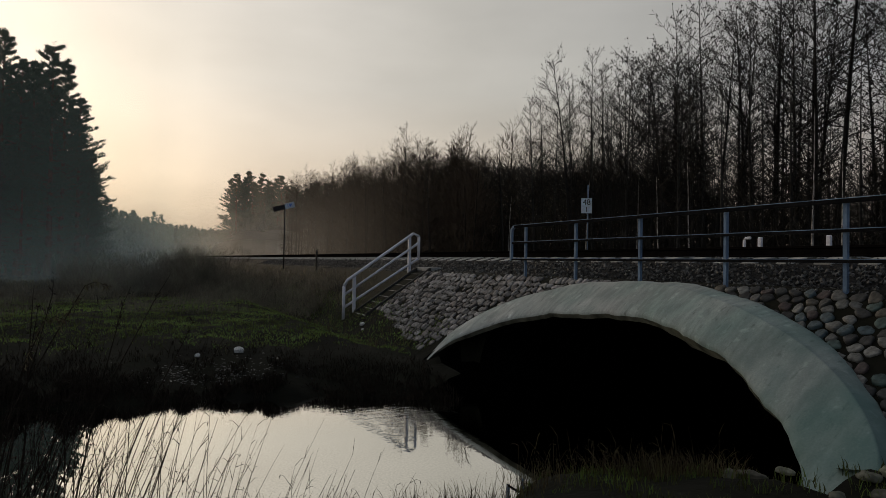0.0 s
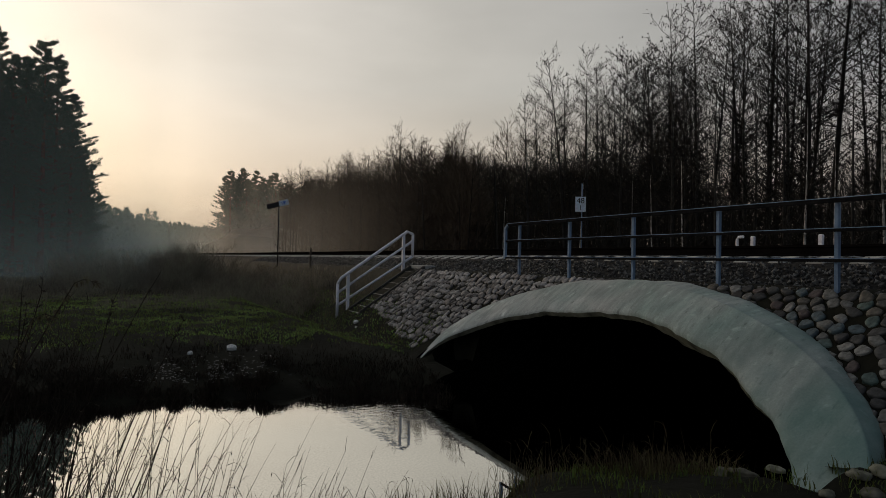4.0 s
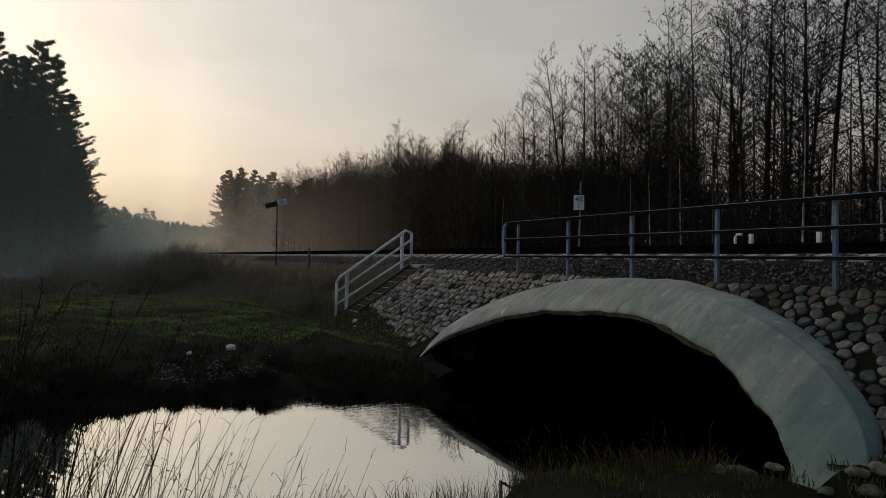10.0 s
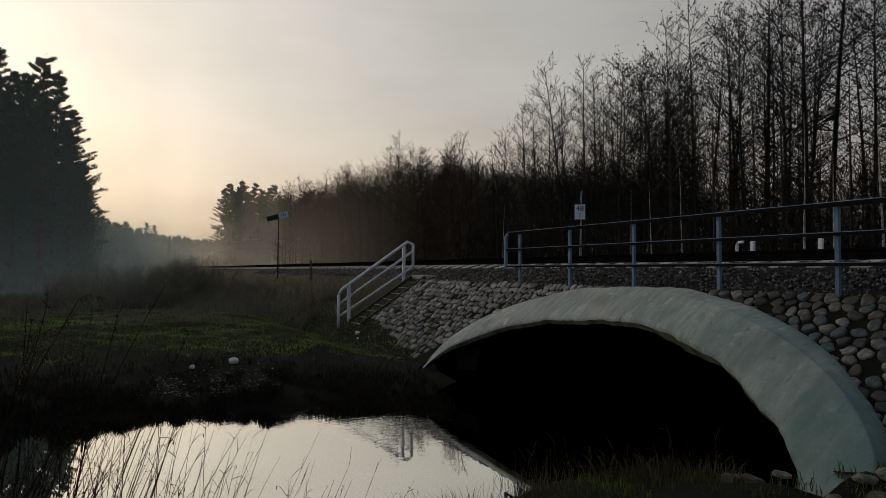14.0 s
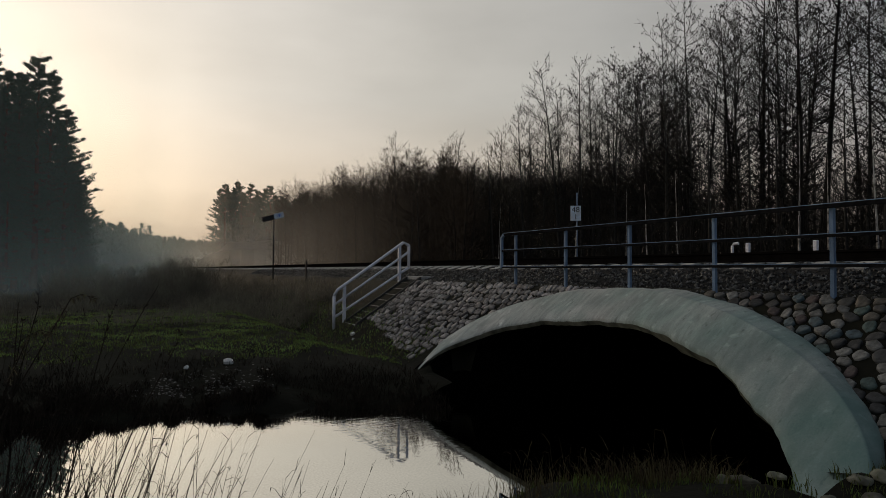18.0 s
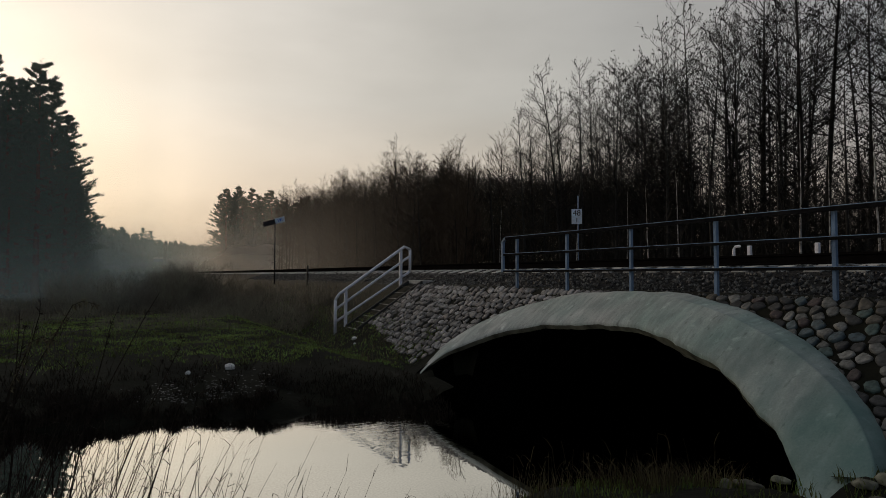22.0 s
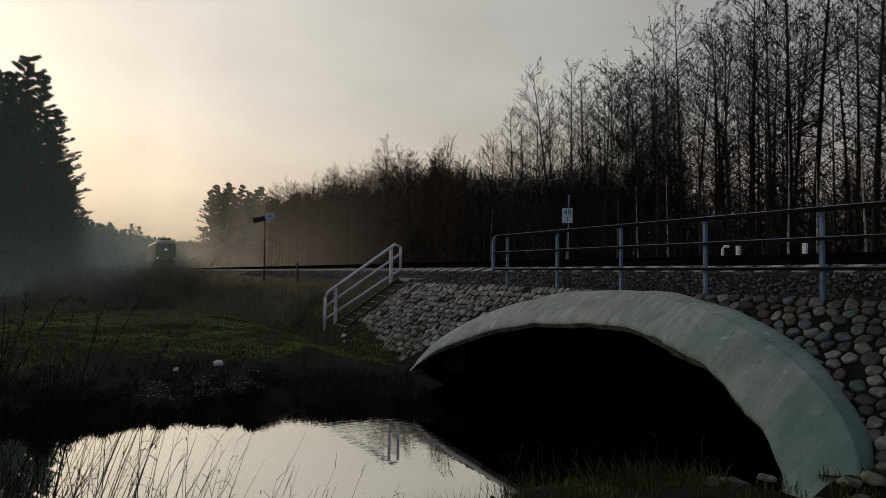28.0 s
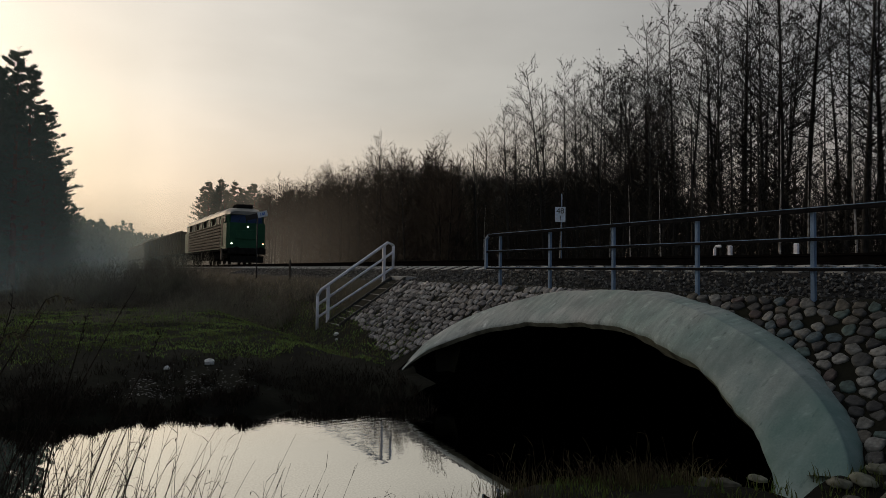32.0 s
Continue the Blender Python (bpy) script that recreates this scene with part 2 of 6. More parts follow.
def concrete_material():
    """Trowelled sprayed concrete: smears along the slope, pale dabs, green tint; the near foot's shade is put into the
    colour.
    """
    m = material("sprayed_concrete", (0.48, 0.49, 0.46), 0.7, spec=0.25, dark=(0.31, 0.34, 0.32), scale=1.9, bump=0.005, bump_scale=45, warm=(0.24, 0.315, 0.285), warm_scale=0.7)
    nt = m.node_tree
    N, L = nt.nodes.new, nt.links.new
    b = nt.nodes["Principled BSDF"]
    col = b.inputs["Base Color"].links[0].from_socket
    tc = N("ShaderNodeTexCoord")
    dabs = (
        ((1.0, 1.0, 1.0), 60.0, 0.94, 1.05, 0.35, 0.65),
        ((1.2, 5.0, 1.2), 2.2, 0.90, 1.12, 0.40, 0.62),
        ((1.0, 1.0, 1.0), 6.0, 1.0, 1.45, 0.61, 0.72),
        ((1.0, 2.5, 1.0), 7.0, 1.0, 0.62, 0.61, 0.74),
        ((1.0, 1.0, 1.0), 1.1, 0.80, 1.10, 0.35, 0.65),
    )
    for scl, size, lo, hi, a0, a1 in dabs:
        mp = N("ShaderNodeMapping")
        mp.inputs["Scale"].default_value = scl
        mp.inputs["Rotation"].default_value = (0, radians(37), radians(25))
        L(tc.outputs["Object"], mp.inputs["Vector"])
        nz = N("ShaderNodeTexNoise")
        nz.inputs["Scale"].default_value, nz.inputs["Detail"].default_value = size, 4.0
        L(mp.outputs["Vector"], nz.inputs["Vector"])
        mr = N("ShaderNodeMapRange")
        mr.inputs["From Min"].default_value, mr.inputs["From Max"].default_value = a0, a1
        mr.inputs["To Min"].default_value, mr.inputs["To Max"].default_value = lo, hi
        L(nz.outputs["Fac"], mr.inputs["Value"])
        s = N("ShaderNodeVectorMath")
        s.operation = "SCALE"
        L(col, s.inputs[0])
        L(mr.outputs["Result"], s.inputs["Scale"])
        col = s.outputs["Vector"]
    # Less sky reaches the near foot: its darker teal is put into the colour.
    sep, fm, fz, fs, fx = N("ShaderNodeSeparateXYZ"), N("ShaderNodeMapRange"), N("ShaderNodeTexNoise"), N("ShaderNodeMath"), N("ShaderNodeMix")
    L(tc.outputs["Object"], sep.inputs["Vector"])
    fm.inputs["From Min"].default_value, fm.inputs["From Max"].default_value = 6.0, 3.0
    fm.inputs["To Max"].default_value = 1.3
    L(sep.outputs["Y"], fm.inputs["Value"])
    fz.inputs["Scale"].default_value, fz.inputs["Detail"].default_value = 1.8, 6.0
    L(tc.outputs["Object"], fz.inputs["Vector"])
    fs.operation = "MULTIPLY"
    L(fm.outputs["Result"], fs.inputs[0])
    L(fz.outputs["Fac"], fs.inputs[1])
    fx.data_type = "RGBA"
    L(fs.outputs["Value"], fx.inputs["Factor"])
    L(col, fx.inputs[6])
    fx.inputs[7].default_value = (0.07, 0.165, 0.152, 1)
    L(fx.outputs[2], b.inputs["Base Color"])
    return m


NEAR_SHADES = [(0.035, 0.033, 0.033), (0.15, 0.146, 0.136), (0.08, 0.122, 0.112), (0.13, 0.115, 0.092), (0.085, 0.062, 0.058), (0.25, 0.246, 0.23), (0.048, 0.047, 0.046), (0.088, 0.122, 0.135), (0.19, 0.186, 0.17), (0.065, 0.064, 0.06)]
# Lighter than the near stones: the bright sky's light is put into the colours.
FAR_SHADES = [(0.09, 0.083, 0.08), (0.31, 0.295, 0.285), (0.19, 0.175, 0.17), (0.38, 0.36, 0.35), (0.24, 0.215, 0.205), (0.46, 0.435, 0.425), (0.13, 0.12, 0.118), (0.27, 0.257, 0.25)]
MAT = {
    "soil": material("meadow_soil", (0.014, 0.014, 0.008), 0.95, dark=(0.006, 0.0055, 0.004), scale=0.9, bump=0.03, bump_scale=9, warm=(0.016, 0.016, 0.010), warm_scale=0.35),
    "grass": material("short_grass", (0.24, 0.33, 0.10), 0.7, dark=(0.075, 0.09, 0.036), scale=0.5, rand=0.5, island=True, transl=0.55),
    "bank_grass": material("bank_grass", (0.15, 0.19, 0.045), 0.8, dark=(0.045, 0.055, 0.02), scale=2.0, rand=0.6, island=True, transl=0.35),
    "dry_grass": material("dry_grass", (0.17, 0.145, 0.09), 0.8, dark=(0.06, 0.053, 0.035), scale=1.2, rand=0.5, island=True, transl=0.4),
    "old_straw": material("old_straw", (0.13, 0.10, 0.055), 0.8, dark=(0.05, 0.04, 0.024), scale=1.2, rand=0.6, island=True, transl=0.25),
    "stem": material("dry_stem", (0.035, 0.026, 0.018), 0.85, dark=(0.015, 0.011, 0.008), scale=20),
    "scrub": material("scrub_twig", (0.23, 0.22, 0.18), 0.85, dark=(0.09, 0.085, 0.07), scale=2, rand=0.3, transl=0.6),
    "twig": material("bare_twig", (0.028, 0.025, 0.022), 0.9, dark=(0.015, 0.0135, 0.012), scale=3, rand=0.35),
    # The sun's glow through the crowns is put into this browner twig colour.
    "young_twig": material("young_twig", (0.064, 0.046, 0.036), 0.9, dark=(0.036, 0.027, 0.022), scale=3, rand=0.35),
    "bark": material("alder_bark", (0.046, 0.044, 0.041), 0.9, dark=(0.022, 0.021, 0.02), scale=6, bump=0.01, bump_scale=30, rand=0.3),
    "birch": material("birch_bark", (0.55, 0.53, 0.50), 0.8, dark=(0.10, 0.09, 0.08), scale=5, bump=0.004, bump_scale=20),
    "pine_bark": material("pine_bark", (0.16, 0.085, 0.05), 0.9, dark=(0.07, 0.045, 0.035), scale=5, bump=0.02, bump_scale=14),
    "needles": material("pine_needles", (0.042, 0.092, 0.046), 0.6, dark=(0.026, 0.058, 0.032), scale=0.6, rand=0.35, island=True, transl=0.25),
    "concrete": concrete_material(),
    "sleeper": material("sleeper_concrete", (0.46, 0.45, 0.43), 0.85, dark=(0.30, 0.29, 0.275), scale=4, bump=0.004, bump_scale=40, rand=0.15),
    # Near-black: the shade inside the barrel is put into the lining's colour.
    "lining": material("shaded_steel_lining", (0.006, 0.006, 0.006), 0.9, spec=0.0, dark=(0.003, 0.003, 0.003), scale=2, bump=0.01),
    "cobble": stone_material("field_stone", False, NEAR_SHADES),
    "split_stone": stone_material("split_stone", False, FAR_SHADES),
    "cobble_near": stone_material("field_stone_mass", True, NEAR_SHADES),
    "cobble_far": stone_material("split_stone_mass", True, FAR_SHADES),
    "pale_stone": material("pale_stone", (0.19, 0.185, 0.145), 0.8, dark=(0.07, 0.07, 0.052), scale=9, bump=0.01, bump_scale=30, rand=0.3),
    "ballast": material("track_ballast", (0.12, 0.116, 0.112), 0.6, spec=0.3, dark=(0.03, 0.029, 0.028), scale=14, rand=0.95, island=True),
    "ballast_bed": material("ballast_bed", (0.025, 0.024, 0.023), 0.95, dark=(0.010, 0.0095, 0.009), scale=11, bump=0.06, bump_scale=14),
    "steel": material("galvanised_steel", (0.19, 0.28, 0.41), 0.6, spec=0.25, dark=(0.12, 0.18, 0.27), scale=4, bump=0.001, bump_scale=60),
    "dark_steel": material("rail_side_steel", (0.022, 0.021, 0.021), 0.9, spec=0.0, dark=(0.010, 0.010, 0.011), scale=6),
    "white_rail": material("white_painted_steel", (0.80, 0.80, 0.86), 0.45, dark=(0.62, 0.63, 0.70), scale=5),
    "rail": material("rail_steel", (0.010, 0.0085, 0.008), 0.9, spec=0.0, dark=(0.006, 0.005, 0.005), scale=7),
    "rail_top": material("worn_rail_top", (0.55, 0.54, 0.52), 0.25, metal=1.0, dark=(0.45, 0.44, 0.42), scale=7),
    "white": material("white_plate", (0.74, 0.87, 1.0), 0.55, dark=(0.66, 0.68, 0.72), scale=5),
    "black": material("black_paint", (0.012, 0.012, 0.014), 0.55, dark=(0.008, 0.008, 0.009), scale=5),
    "blue": material("blue_paint", (0.10, 0.22, 0.62), 0.5, dark=(0.08, 0.17, 0.5), scale=5),
    "wood": material("weathered_post", (0.10, 0.085, 0.07), 0.9, dark=(0.05, 0.042, 0.035), scale=8),
    "litter": material("white_litter", (0.78, 0.78, 0.76), 0.6, dark=(0.55, 0.55, 0.54), scale=10, bump=0.01, bump_scale=20),
    "mud": material("wet_mud", (0.03, 0.028, 0.026), 0.28, spec=0.6, dark=(0.009, 0.008, 0.007), scale=3, bump=0.02, bump_scale=10),
    "loco_green": material("loco_green", (0.03, 0.115, 0.06), 0.7, spec=0.2, dark=(0.022, 0.085, 0.043), scale=1.5),
    # Pale tan that puts sunlit lines on ribs and rims into the colour.
    "loco_rib": material("lit_edge_tan", (0.38, 0.32, 0.27), 0.9, spec=0.0, dark=(0.15, 0.115, 0.08), scale=2),
    "loco_side": material("loco_dark_side", (0.05, 0.05, 0.042), 0.8, spec=0.1, dark=(0.03, 0.03, 0.026), scale=2),
    "dark_glass": material("side_glass", (0.012, 0.016, 0.022), 0.3, spec=0.15, dark=(0.008, 0.010, 0.014), scale=1),
    # Stained underside of the collar; its shade is also put into this brown.
    "soffit": material("stained_shaded_concrete", (0.17, 0.165, 0.125), 0.95, spec=0.0, dark=(0.05, 0.049, 0.038), scale=4, bump=0.03, bump_scale=12),
    # Stair stringers, darker than the treads.
    "stringer": material("dark_concrete", (0.085, 0.082, 0.078), 0.9, dark=(0.045, 0.043, 0.041), scale=5, bump=0.006, bump_scale=30),
    "loco_roof": material("loco_roof_grey", (0.36, 0.34, 0.30), 0.6, dark=(0.22, 0.21, 0.19), scale=2),
    "under": material("grimy_underframe", (0.03, 0.028, 0.026), 0.9, spec=0.0, dark=(0.015, 0.014, 0.013), scale=4),
    "wagon": material("wagon_brown", (0.12, 0.078, 0.05), 0.9, spec=0.0, dark=(0.07, 0.05, 0.04), scale=1.3),
    # The blue of a reflected sky is put into the glass colour.
    "window": material("cab_glass", (0.05, 0.09, 0.20), 0.15, dark=(0.035, 0.065, 0.16), scale=1),
    "lamp": material("headlight_glow", (1.0, 0.86, 0.62), 0.4, dark=(1.0, 0.86, 0.62), emit=12.0),
    "lamp_red": material("marker_glow", (1.0, 0.42, 0.22), 0.4, dark=(1.0, 0.42, 0.22), emit=6.0),
    "water": water_material(),
}

# ---- mesh helpers ----


class Geo:
    """Gathers the vertices and faces of one mesh."""

    def __init__(self):
        self.v, self.f = [], []

    def add(self, verts, faces):
        n = len(self.v)
        self.v += [tuple(p) for p in verts]
        self.f += [tuple(i + n for i in q) for q in faces]
        return self

    def box(self, x0, x1, y0, y1, z0, z1, m=None):
        vs = [Vector((x, y, z)) for z in (z0, z1) for x, y in ((x0, y0), (x1, y0), (x1, y1), (x0, y1))]
        if m is not None:
            vs = [m @ p for p in vs]
        return self.add(vs, [(3, 2, 1, 0), (4, 5, 6, 7), (0, 1, 5, 4), (1, 2, 6, 5), (2, 3, 7, 6), (3, 0, 4, 7)])

    def tube(self, pts, radii, sides=4, cap=True, up=(0, 0, 1)):
        pts = [Vector(p) for p in pts]
        n = len(pts)
        if isinstance(radii, (int, float)):
            radii = [radii] * n
        vs, fs = [], []
        for i, p in enumerate(pts):
            d = (pts[min(i + 1, n - 1)] - pts[max(i - 1, 0)]).normalized()
            u = Vector(up) if abs(d.z) < 0.95 else Vector((1, 0, 0))
            a = d.cross(u).normalized()
            b = a.cross(d)
            for k in range(sides):
                t = 2 * math.pi * (k + 0.5) / sides
                vs.append(p + (a * math.cos(t) + b * math.sin(t)) * radii[i])
        for i in range(n - 1):
            for k in range(sides):
                k2 = (k + 1) % sides
                fs.append((i * sides + k, i * sides + k2, (i + 1) * sides + k2, (i + 1) * sides + k))
        if cap:
            fs += [tuple(range(sides))[::-1], tuple((n - 1) * sides + k for k in range(sides))]
        return self.add(vs, fs)

    def ribbon(self, pts, w, side):
        n = len(pts)
        vs = []
        for i, p in enumerate(pts):
            e = side * (w * (1 - 0.8 * i / (n - 1)))
            vs += [p - e, p + e]
        return self.add(vs, [(2 * i, 2 * i + 1, 2 * i + 3, 2 * i + 2) for i in range(n - 1)])

    def mesh(self, name, mat, smooth=False):
        me = bpy.data.meshes.new(name)
        me.from_pydata(self.v, [], self.f)
        me.materials.append(mat)
        if smooth:
            me.polygons.foreach_set("use_smooth", [True] * len(me.polygons))
        me.update()
        return me


def part(name, geo, mat, parent=None, label="", smooth=False, m=None):
    me = geo if isinstance(geo, bpy.types.Mesh) else geo.mesh(name, mat, smooth)
    ob = new(name, me)
    if parent is not None:
        ob.parent = parent
    if m is not None:
        ob.matrix_basis = m
    if label:
        ob["label"] = label
    return ob


def thing(name, label, category, m=None, group="", kind=""):
    ob = new(name)
    ob.empty_display_size = 0.2
    if m is not None:
        ob.matrix_basis = m
    return tagged(ob, label, category, group, kind)


def bevelled_box(x0, x1, y0, y1, z0, z1, b=0.01, segs=1):
    bm = bmesh.new()
    bmesh.ops.create_cube(bm, size=1.0)
    for v in bm.verts:
        v.co = Vector(((x0 + x1) / 2 + v.co.x * (x1 - x0), (y0 + y1) / 2 + v.co.y * (y1 - y0), (z0 + z1) / 2 + v.co.z * (z1 - z0)))
    bmesh.ops.bevel(bm, geom=bm.edges[:], offset=b, segments=segs, affect="EDGES", profile=0.5)
    g = Geo().add([v.co.copy() for v in bm.verts], [[v.index for v in f.verts] for f in bm.faces])
    bm.free()
    return g


rng = random.Random(7)
npr = np.random.RandomState(11)

# ---- plan: the track runs along y at x = 10, eases a little left, then bends right ----
TX, FAR_X, BEND_Y, BEND_R = 10.0, 8.4, 148.0, 260.0
RAIL_X, SLOPE = 7.6, 0.75
ARCH_Y = 7.05


def centre_x(y):
    t = np.clip((np.asarray(y, float) - 45.0) / 65.0, 0, 1)
    return TX + (FAR_X - TX) * t * t * (3 - 2 * t)


def offset(x, y):
    """Metres to the right of the track's centre line."""
    x, y = np.asarray(x, float), np.asarray(y, float)
    return np.where(y < BEND_Y, x - centre_x(y), BEND_R - np.hypot(x - FAR_X - BEND_R, y - BEND_Y))


def track_pose(s, z=0.0):
    """Pose on the track's centre line s metres out from the bridge, y outwards along the line."""
    if s <= BEND_Y:
        a = math.atan((float(centre_x(s + 0.5)) - float(centre_x(s - 0.5))))
        return Matrix.Translation((float(centre_x(s)), s, z)) @ pose(0, 0, 0, 0, 0, -math.degrees(a))
    a = (s - BEND_Y) / BEND_R
    return Matrix.Translation((FAR_X + BEND_R * (1 - math.cos(a)), BEND_Y + BEND_R * math.sin(a), z)) @ pose(0, 0, 0, 0, 0, -math.degrees(a))


def lumps(x, y, s):
    return (np.sin(x * 1.3 / s + 0.7) * np.cos(y * 1.7 / s + 1.1) + 0.6 * np.sin(x * 2.9 / s + y * 2.3 / s + 2.0) + 0.4 * np.cos(x * 5.3 / s - y * 4.1 / s)) / 2.0


def water_near(x):
    return np.interp(x, [-9, -4, -1.5, 0.5, 2.5, 3.4, 3.9, 4.6, 5.4, 6.4], [8.9, 8.4, 7.3, 6.35, 5.6, 5.5, 5.95, 5.7, 5.1, 4.5])


def water_far(x):
    return np.interp(x, [-9, -4, -1.2, 1.9, 3.7, 4.6, 5.4, 6.4], [9.2, 11.0, 11.3, 10.9, 10.2, 9.7, 9.3, 9.2])


def height(x, y):
    x, y = np.asarray(x, float), np.asarray(y, float)
    dn, df = water_near(x) - y, y - water_far(x)
    near = np.clip(0.02 + 0.30 * dn, -0.5, None)
    near = np.where(dn > 0, 0.95 - 0.93 * np.exp(-np.clip(dn, 0, 50) / 1.15), near)
    near = np.minimum(near, 0.80 + 0.15 * np.clip((2.6 - x) / 2.5, 0, 1))
    far = np.where(df > 0, np.interp(x, [3.8, 4.9], [1.05, 0.66]) * (1 - np.exp(-np.clip(df, 0, 80) / np.interp(x, [3.5, 4.9, 5.4], [2.2, 0.85, 0.4]))), 0.30 * df)
    lip = 0.17 * (1 + 0.45 * np.sin(3.1 * x + 0.6) + 0.35 * np.sin(7.3 * x + 1.0)) + 0.22 * np.exp(-(((x + 0.65) / 0.45) ** 2))
    far = far + np.where(df > 0, lip * (1 - np.exp(-np.clip(df, 0, 9) / 0.13)) * np.exp(-np.clip(df, 0, 9) / 1.6), 0) * np.clip((4.4 - x) / 0.6, 0, 1)
    base = np.where(dn > df, near, far)
    wet = (dn < 0) & (df < 0)
    base = np.where(wet, np.clip(np.maximum(-0.25 * np.minimum(-dn, -df), -0.5), -0.5, -0.02), base)
    base = base + np.where(wet, 0, 1) * (0.05 * lumps(x, y, 1.4) + 0.10 * lumps(x, y, 6.0)) * np.clip(np.maximum(dn, df) / 1.5, 0, 1)
    base = np.where(y > 40, base + 0.3 * lumps(x, y, 40) * np.clip((y - 40) / 60, 0, 1), base)
    base = base + np.where((df > 1.6) & (y < 30), 0.055, 0.0) * lumps(x, y, 0.5) * np.clip((df - 1.6) / 1.0, 0, 1)
    base = base + 0.17 * np.exp(-(((x - 5.3) / 0.55) ** 2 + ((y - 2.95) / 0.6) ** 2))
    base = base + 0.09 * np.exp(-(((x - 5.1) / 0.35) ** 2 + ((y - 3.4) / 0.4) ** 2))
    q = offset(x, y)
    m = np.interp(y, [0, 13, 16.5], [SLOPE, SLOPE, 0.66])
    bank = 2.27 - m * np.clip(-2.45 - q, 0, None) + np.where(np.abs(q) < 2.45, 0.05, 0)
    bank = bank - 0.6 * np.clip(q - 2.6, 0, None)
    cut = np.clip((3.92 - np.abs(y - ARCH_Y - 0.32)) / 0.25, 0, 1) * np.clip((6.3 - x) / 0.2, 0, 1) * np.clip((10.95 - y) / 0.2, 0, 1)
    bank = bank - 4.0 * cut
    heap = 0.16 * np.exp(-(((x - 5.8) / 0.5) ** 2 + ((y - 2.72) / 0.33) ** 2))
    return np.where(bank > base, bank, base) + heap


@functools.lru_cache(maxsize=None)
def gz_coarse(x, y):
    return float(height(x, y))


def gz(x, y):
    return float(height(x, y))


# arch: half widths and rises in the plane of the slope, from its springing
ARCH_Z0, ARCH_X0 = 0.62, 7.4 - (2.27 - 0.62) / SLOPE
SLANT = math.hypot(1, 1 / SLOPE)


def arch_point(a, half_r, half_l, rise, n_r, n_l, out=0.0):
    """Point of the collar's curve; a runs 0 to pi from the near foot to the far one. out: metres proud of the slope."""
    c, s = math.cos(a), math.sin(a)
    n, half = (n_r, half_r) if c > 0 else (n_l, half_l)
    u = -math.copysign(abs(c) ** (2 / n), c) * half
    v = abs(s) ** (2 / n) * rise
    k = 1 / SLANT
    x = ARCH_X0 + v * k / SLOPE - out * SLOPE / math.hypot(1, SLOPE)
    return Vector((x, ARCH_Y + u, ARCH_Z0 + v * k + out / math.hypot(1, SLOPE)))


OUTER = (4.25, 4.38, 2.86, 1.72, 2.5)
CREASE = (4.2, 4.34, 2.5, 1.70, 2.45)
INNER = (3.6, 4.12, 1.95, 1.43, 2.1)


def over_arch(x, y, grow=0.0):
    """Whether a point of the slope lies inside the collar's middle line."""
    v = (x - ARCH_X0) * SLOPE * SLANT
    u = y - ARCH_Y
    half = (3.92 if u < 0 else 4.12) + grow
    n = 1.66 if u < 0 else 2.2
    return v < 2.4 + grow and abs(u) < half and (abs(u) / half) ** n + (max(v, 0) / (2.4 + grow)) ** n < 1


def build_ground():
    xs = np.concatenate([-np.geomspace(1800, 9, 40), np.arange(-8.8, 16, 0.22), np.geomspace(16.2, 1800, 40)])
    ys = np.concatenate([-np.geomspace(1800, 4, 26), np.arange(-3.8, 9, 0.22), np.arange(9, 12.4, 0.08), np.arange(12.4, 30, 0.22), np.geomspace(30.3, 2500, 70)])
    X, Y = np.meshgrid(xs, ys)
    Z = height(X, Y)
    nx = len(xs)
    faces = []
    for j in range(len(ys) - 1):
        for i in range(nx - 1):
            cx, cy = (xs[i] + xs[i + 1]) / 2, (ys[j] + ys[j + 1]) / 2
            if 4.9 < cx < 7.25 and 2.5 < cy < 11.5 and over_arch(cx, cy) and not (cy > 10.1 and cx < 5.4):
                continue
            faces.append((j * nx + i, j * nx + i + 1, (j + 1) * nx + i + 1, (j + 1) * nx + i))
    g = Geo()
    g.v = np.stack([X, Y, Z], -1).reshape(-1, 3).tolist()
    g.f = faces
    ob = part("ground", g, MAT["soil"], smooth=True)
    tagged(ob, "dark meadow and embankment of soil and short grass", "ground", kind="structure")
    w = Geo()
    w.v = [(-14, 3, 0.2), (15.2, 3, 0.2), (15.2, 15, 0.2), (-14, 15, 0.2)]
    w.f = [(0, 1, 2, 3)]
    tagged(part("water", w, MAT["water"]), "still dark pond water reflecting the evening sky", "water", kind="structure")


build_ground()


# ---- culvert: collar and lining ----


